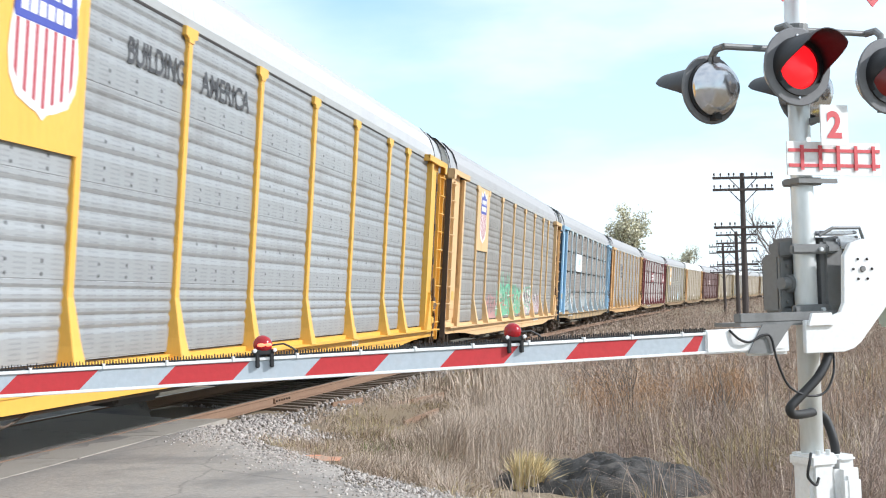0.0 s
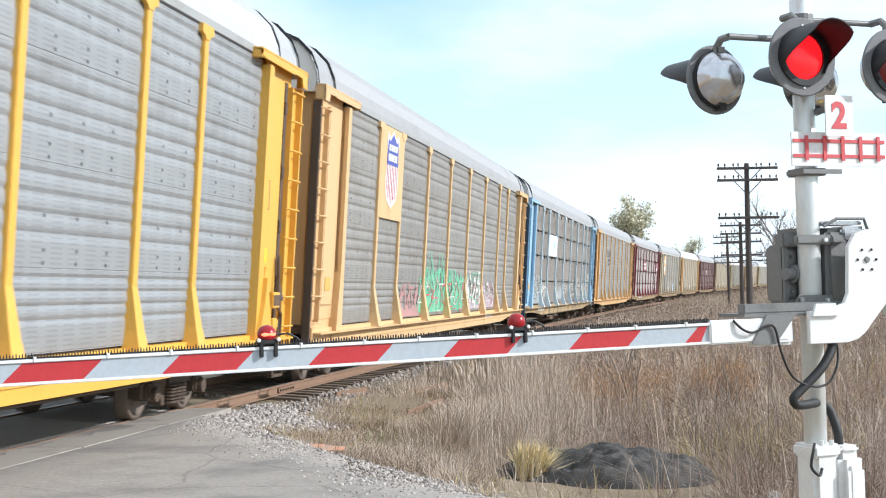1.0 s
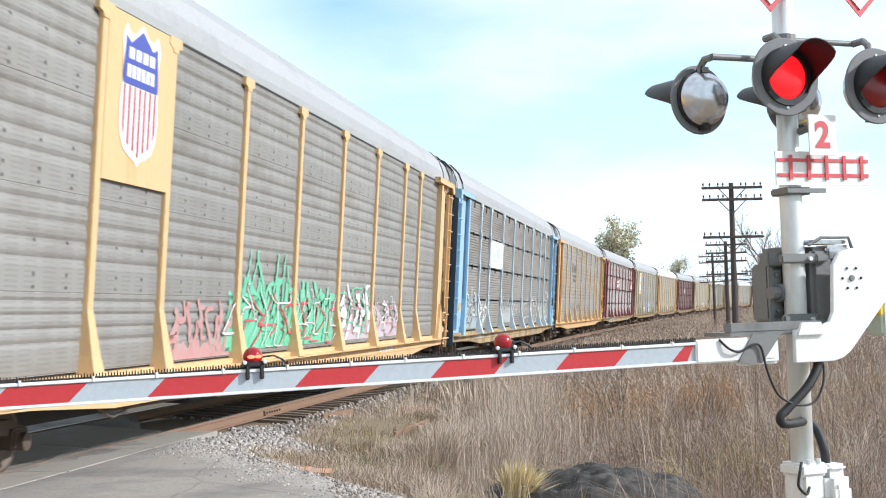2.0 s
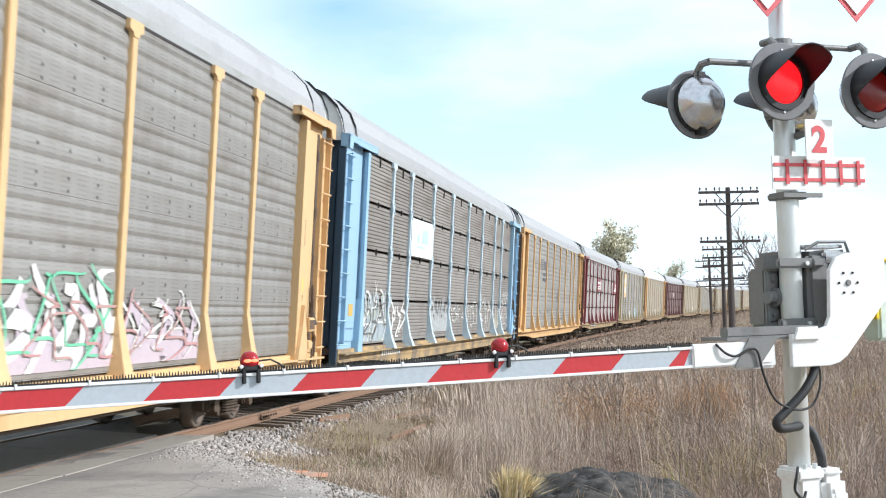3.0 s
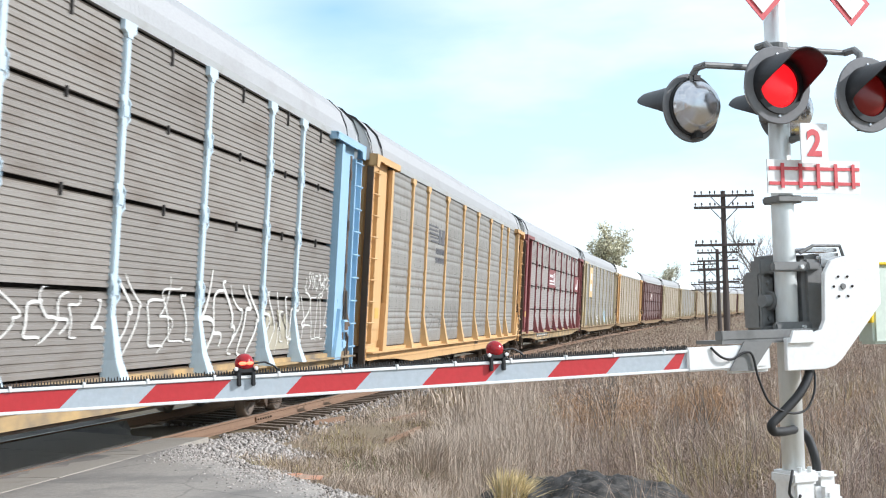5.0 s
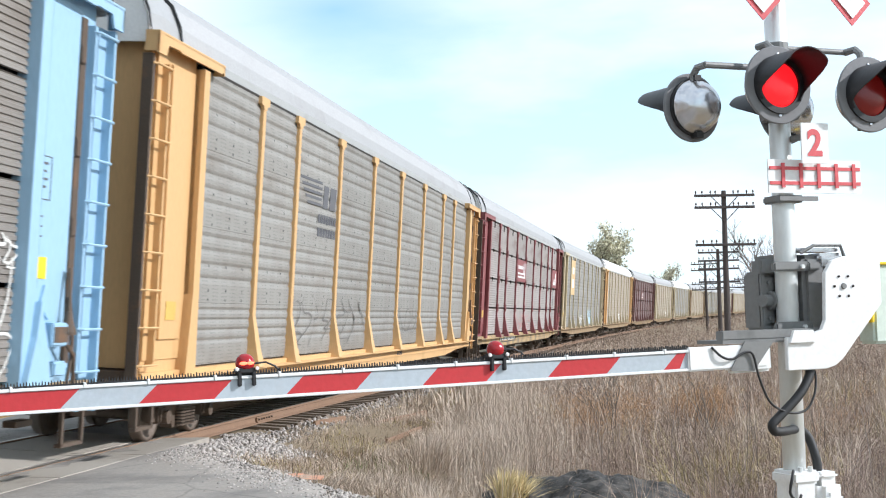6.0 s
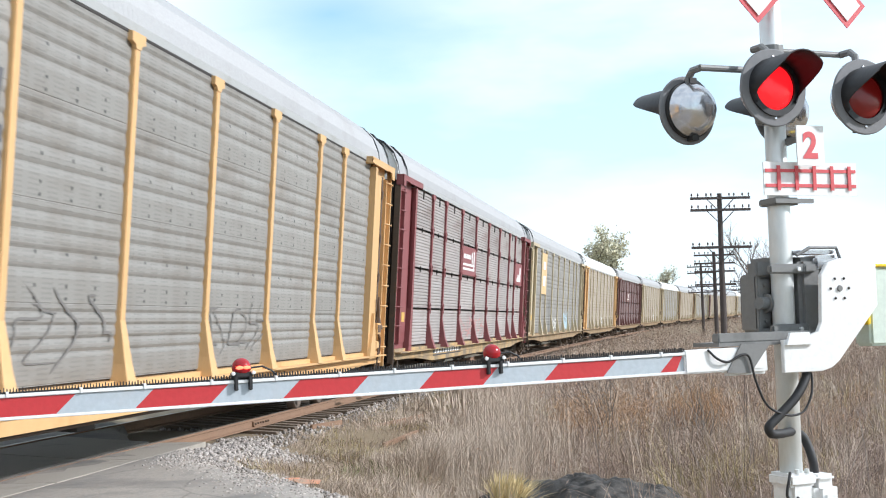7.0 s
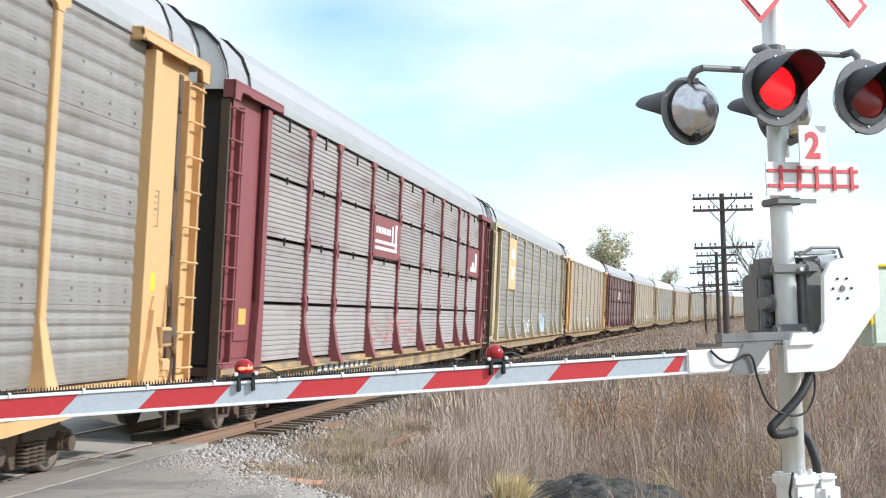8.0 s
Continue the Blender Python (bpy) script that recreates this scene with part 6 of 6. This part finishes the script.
        blades(name, x, y, np.clip(0.1 + 0.55 * c * c + 0.2 * RS.uniform(0, 1, len(x)) + 0.12 * drifts(x, y, seed + 30, 0.8), 0.08, 0.9), 0.005 + 0.0002 * y, 0.95, M[mat], label)
    # single long stems
    x, y = scatter(900, 11, 34, 1.0, 0.46)
    k = right_of(x, y, 0.2)
    blades("long_stems", x[k], y[k], 0.75 + 0.55 * RS.uniform(0, 1, k.sum()), np.full(k.sum(), 0.01), 0.3, M["straw"], "single long pale stems above the weeds")
    x, y = scatter(500, 11, 34, 1.0, 0.46)
    k = right_of(x, y, 0.2)
    blades("dark_stems", x[k], y[k], 0.75 + 0.5 * RS.uniform(0, 1, k.sum()), np.full(k.sum(), 0.011), 0.3, M["twig"], "single dark dry stems above the weeds")
    # russet leaves round the shrubs
    n = 420
    for cx, cy, cr in ((2.75, 22.5, 0.8), (4.6, 24.0, 0.6)):
        a, r = RS.uniform(0, math.tau, n), cr * RS.uniform(0, 1, n) ** 0.6
        weeds("russet_weeds", cx + r * np.cos(a), cy + r * np.sin(a), 0.55 + 0.5 * RS.uniform(0, 1, n), np.full(n, 0.06), M["russet"], "russet dead leaves and stems round a bare shrub", 10)
    # the farther verge
    x, y = scatter(15000, 34, 110, 1.2, 0.46)
    weeds("verge_weeds", x, y, 0.55 + 0.4 * RS.uniform(0, 1, len(x)), 0.07 + 0.0012 * y, M["weed"], "brown weeds along the railway verge", 8)
    x, y = scatter(16000, 30, 110, 1.2, 0.46)
    blades("verge_grass", x, y, 0.35 + 0.35 * RS.uniform(0, 1, len(x)), 0.02 + 0.0006 * y, 0.35, M["straw"], "dry grass along the railway verge")
    x, y = scatter(9000, 100, 330, 1.2, 0.5)
    weeds("field_weeds", x, y, 0.7 + 0.6 * RS.uniform(0, 1, len(x)), 0.12 + 0.0015 * y, M["weed"], "brown weeds over the distant field", 6)
    # yellow tuft beside the heap
    n = 480
    a, r = RS.uniform(0, math.tau, n), 0.14 * RS.uniform(0, 1, n) ** 0.7
    blades("yellow_tuft", 0.66 + r * np.cos(a) * 1.1, 14.2 + r * np.sin(a), 0.3 + 0.22 * RS.uniform(0, 1, n), np.full(n, 0.014), 0.5, M["tuft"], "thick yellow green grass tuft beside the dark heap")


def build_heap():
    bm = bmesh.new()
    bmesh.ops.create_grid(bm, x_segments=70, y_segments=60, size=1.0)
    for v in bm.verts:
        u, w = v.co.x * 1.3, v.co.y * 0.9
        d = math.hypot(v.co.x, v.co.y)
        k = max(0.0, 1 - d * d)
        lump = 0.5 + noise.fractal(Vector((u * 2.2, w * 2.2, 3.1)), 0.8, 2.0, 5) * 0.5
        dip = math.exp(-((u + 0.35) ** 2 / 0.03 + (w + 0.3) ** 2 / 0.05)) * 0.16
        v.co = Vector((u, w, -0.08 + 0.44 * k ** 0.5 * (0.72 + 0.4 * lump) - dip + 0.045 * noise.noise(Vector((u * 6, w * 6, 0))) + 0.03 * noise.noise(Vector((u * 15, w * 15, 0)))))
    ob = part("earth_mound", bm, M["tar"], None, "", True)
    ob.matrix_basis = pose(1.42, 14.7, float(ground_z(np.array(1.42), np.array(14.6))))
    tagged(ob, "low mound of black tarry gravel in the dead grass", "mound")


def rocks(name, pts, size, material, label, seed):
    """Broken stones: one mesh of small irregular solids."""
    r = np.random.RandomState(seed)
    g = (1 + 5 ** 0.5) / 2
    base = np.array([(-1, g, 0), (1, g, 0), (-1, -g, 0), (1, -g, 0), (0, -1, g), (0, 1, g), (0, -1, -g), (0, 1, -g), (g, 0, -1), (g, 0, 1), (-g, 0, -1), (-g, 0, 1)]) / 1.9
    tri = np.array([(0, 11, 5), (0, 5, 1), (0, 1, 7), (0, 7, 10), (0, 10, 11), (1, 5, 9), (5, 11, 4), (11, 10, 2), (10, 7, 6), (7, 1, 8), (3, 9, 4), (3, 4, 2), (3, 2, 6), (3, 6, 8), (3, 8, 9), (4, 9, 5), (2, 4, 11), (6, 2, 10), (8, 6, 7), (9, 8, 1)])
    n = len(pts)
    q = r.normal(size=(n, 3, 3))
    q, _ = np.linalg.qr(q)
    v = base[None] * r.uniform(0.7, 1.25, (n, 12, 1)) * r.uniform(0.6, 1.3, (n, 1, 3))
    v = np.einsum("nij,nkj->nki", q, v) * (size * r.uniform(0.5, 1.3, (n, 1, 1))) + pts[:, None]
    f = (np.arange(n)[:, None, None] * 12 + tri[None]).reshape(-1, 3)
    tagged(raw_mesh(name, v.reshape(-1, 3), f, material), label, "stones", kind="stuff")


def build_stones():
    r = np.random.RandomState(3)
    pts = []
    while len(pts) < 7500:
        u = r.uniform()
        if u < 0.33:
            s, lat = r.uniform(16.0, 20.8), RAIL - 0.5 - 1.5 * r.uniform() ** 1.2
        elif u < 0.72:
            s, lat = 20.5 + 59 * r.uniform() ** 1.8, RAIL - 0.2 - 0.9 * r.uniform() ** 1.4
        else:
            s, lat = 22.5 + 57 * r.uniform() ** 1.8, RAIL + r.uniform(0.1, GAUGE)
        p = on_track(s, lat)
        if road_off(p.x, p.y) > 0.05 + 0.25 * r.uniform():
            pts.append((p.x, p.y, float(ground_z(np.array(p.x), np.array(p.y))) + r.uniform(-0.005, 0.025)))
    rocks("ballast", np.array(pts), 0.031, M["stone"], "loose grey ballast stones along the rails", 1)
    pts = []
    while len(pts) < 6500:
        d, off = r.uniform(-7, 4.5), r.normal(0.12, 0.34)
        p = EDGE_P + EDGE_D * d + Vector((EDGE_D.y, -EDGE_D.x, 0)) * off
        s, lat = track_sl(np.array(p.x), np.array(p.y))
        if lat < RAIL - 0.8:
            g = float(ground_z(np.array(p.x), np.array(p.y)))
            pts.append((p.x, p.y, max(g, -0.02) if off < 0.15 else g + 0.004))
    rocks("road_gravel", np.array(pts), 0.017, M["stone"], "fine grey gravel along the road's broken edge", 2)
    ob = part("rubble", None, M["pale_stone"])
    bm = bmesh.new()
    bmesh.ops.create_icosphere(bm, subdivisions=2, radius=0.1)
    for v in bm.verts:
        v.co *= 0.8 + 0.5 * noise.noise(v.co * 9)
        v.co.z *= 1.3
    bm.to_mesh(ob.data)
    bm.free()
    ob.matrix_basis = pose(2.86, 12.6, float(ground_z(np.array(2.86), np.array(12.6))) + 0.1, 20, 15, 30)
    tagged(ob, "pale broken lump of rubble in the weeds", "rubble")
    # sprayed orange mark on the road's gravel edge
    bm = bmesh.new()
    vs = []
    for k in range(25):
        a = k / 24
        p = Vector((-2.3, 14.55, 0)).lerp(Vector((-1.35, 14.0, 0)), a)
        vs.append([bm.verts.new((p.x + 0.05 * math.sin(a * 20), p.y + e * (0.17 + 0.08 * math.sin(a * 9 + e)), max(float(ground_z(np.array(p.x), np.array(p.y + e * 0.1))), -0.05) + 0.012)) for e in (-1, -0.3, 0.3, 1)])
    for a, b in zip(vs, vs[1:]):
        for j in range(3):
            bm.faces.new((a[j], a[j + 1], b[j + 1], b[j]))
    tagged(part("paint_mark", bm, M["orange"]), "faded orange sprayed marking on the gravel", "paint mark", kind="structure")


def build_shrub(x, y, h, seed):
    rnd = random.Random(seed)
    sh = thing("shrub", "bare branching shrub with reddish brown twigs", "shrub", at=pose(x, y, float(ground_z(np.array(x), np.array(y)))))
    for i in range(5):
        bm = bmesh.new()
        a = rnd.uniform(0, math.tau)
        d = Vector((math.cos(a) * 0.35, math.sin(a) * 0.35, 1)).normalized()

        def grow(p, d, ln, r, depth):
            pts = [p]
            for k in range(3):
                d = (d + Vector((rnd.uniform(-0.25, 0.25), rnd.uniform(-0.25, 0.25), rnd.uniform(-0.05, 0.1)))).normalized()
                pts.append(pts[-1] + d * ln / 3)
            tube(bm, pts, r, 5, r * 0.55, cap=False)
            if depth < 3:
                for q in pts[1:]:
                    b = rnd.uniform(0, math.tau)
                    grow(q, (d + Vector((math.cos(b), math.sin(b), 0.4)) * 0.8).normalized(), ln * 0.55, r * 0.55, depth + 1)
        grow(Vector((0, 0, -0.05)), d, h * rnd.uniform(0.6, 0.85), 0.012, 0)
        part("branch", bm, M["bark"], sh)


build_plants()
for x0, y0, x1, y1 in ((-2.49, 24.98, -1.99, 25.93), (-1.65, 26.41, -0.46, 29.22), (-1.06, 23.15, -0.51, 25.34)):
    ln = math.hypot(x1 - x0, y1 - y0)
    old = part("old_rail", box(boxed(-ln / 2, ln / 2, -0.06, 0.06, 0.0, 0.02, 0.004), -ln / 2, ln / 2, -0.03, 0.03, 0.02, 0.13, 0.01), M["railside"])
    cx, cy = (x0 + x1) / 2, (y0 + y1) / 2
    old.matrix_basis = pose(cx, cy, float(ground_z(np.array(cx), np.array(cy))) - 0.04, 3, -1, math.degrees(math.atan2(y1 - y0, x1 - x0)))
    tagged(old, "rusty length of old rail lying in the grass", "old rail")
build_heap()
build_stones()
build_shrub(2.7, 22.0, 1.25, 3)
build_shrub(4.4, 22.5, 0.9, 8)


# ---- what moves ----
def motions():
    for i, c in enumerate(cars):
        walk(c, [(t * 0.5, car_pose(i, t * 0.5)) for t in range(17)])
    turn = math.degrees(SPEED / 0.362)
    for w in spinning:
        x, y, z = w.location
        walk(w, [(k / 30, pose(x, y, z, 0, -turn * k / 30)) for k in range(241)])


motions()
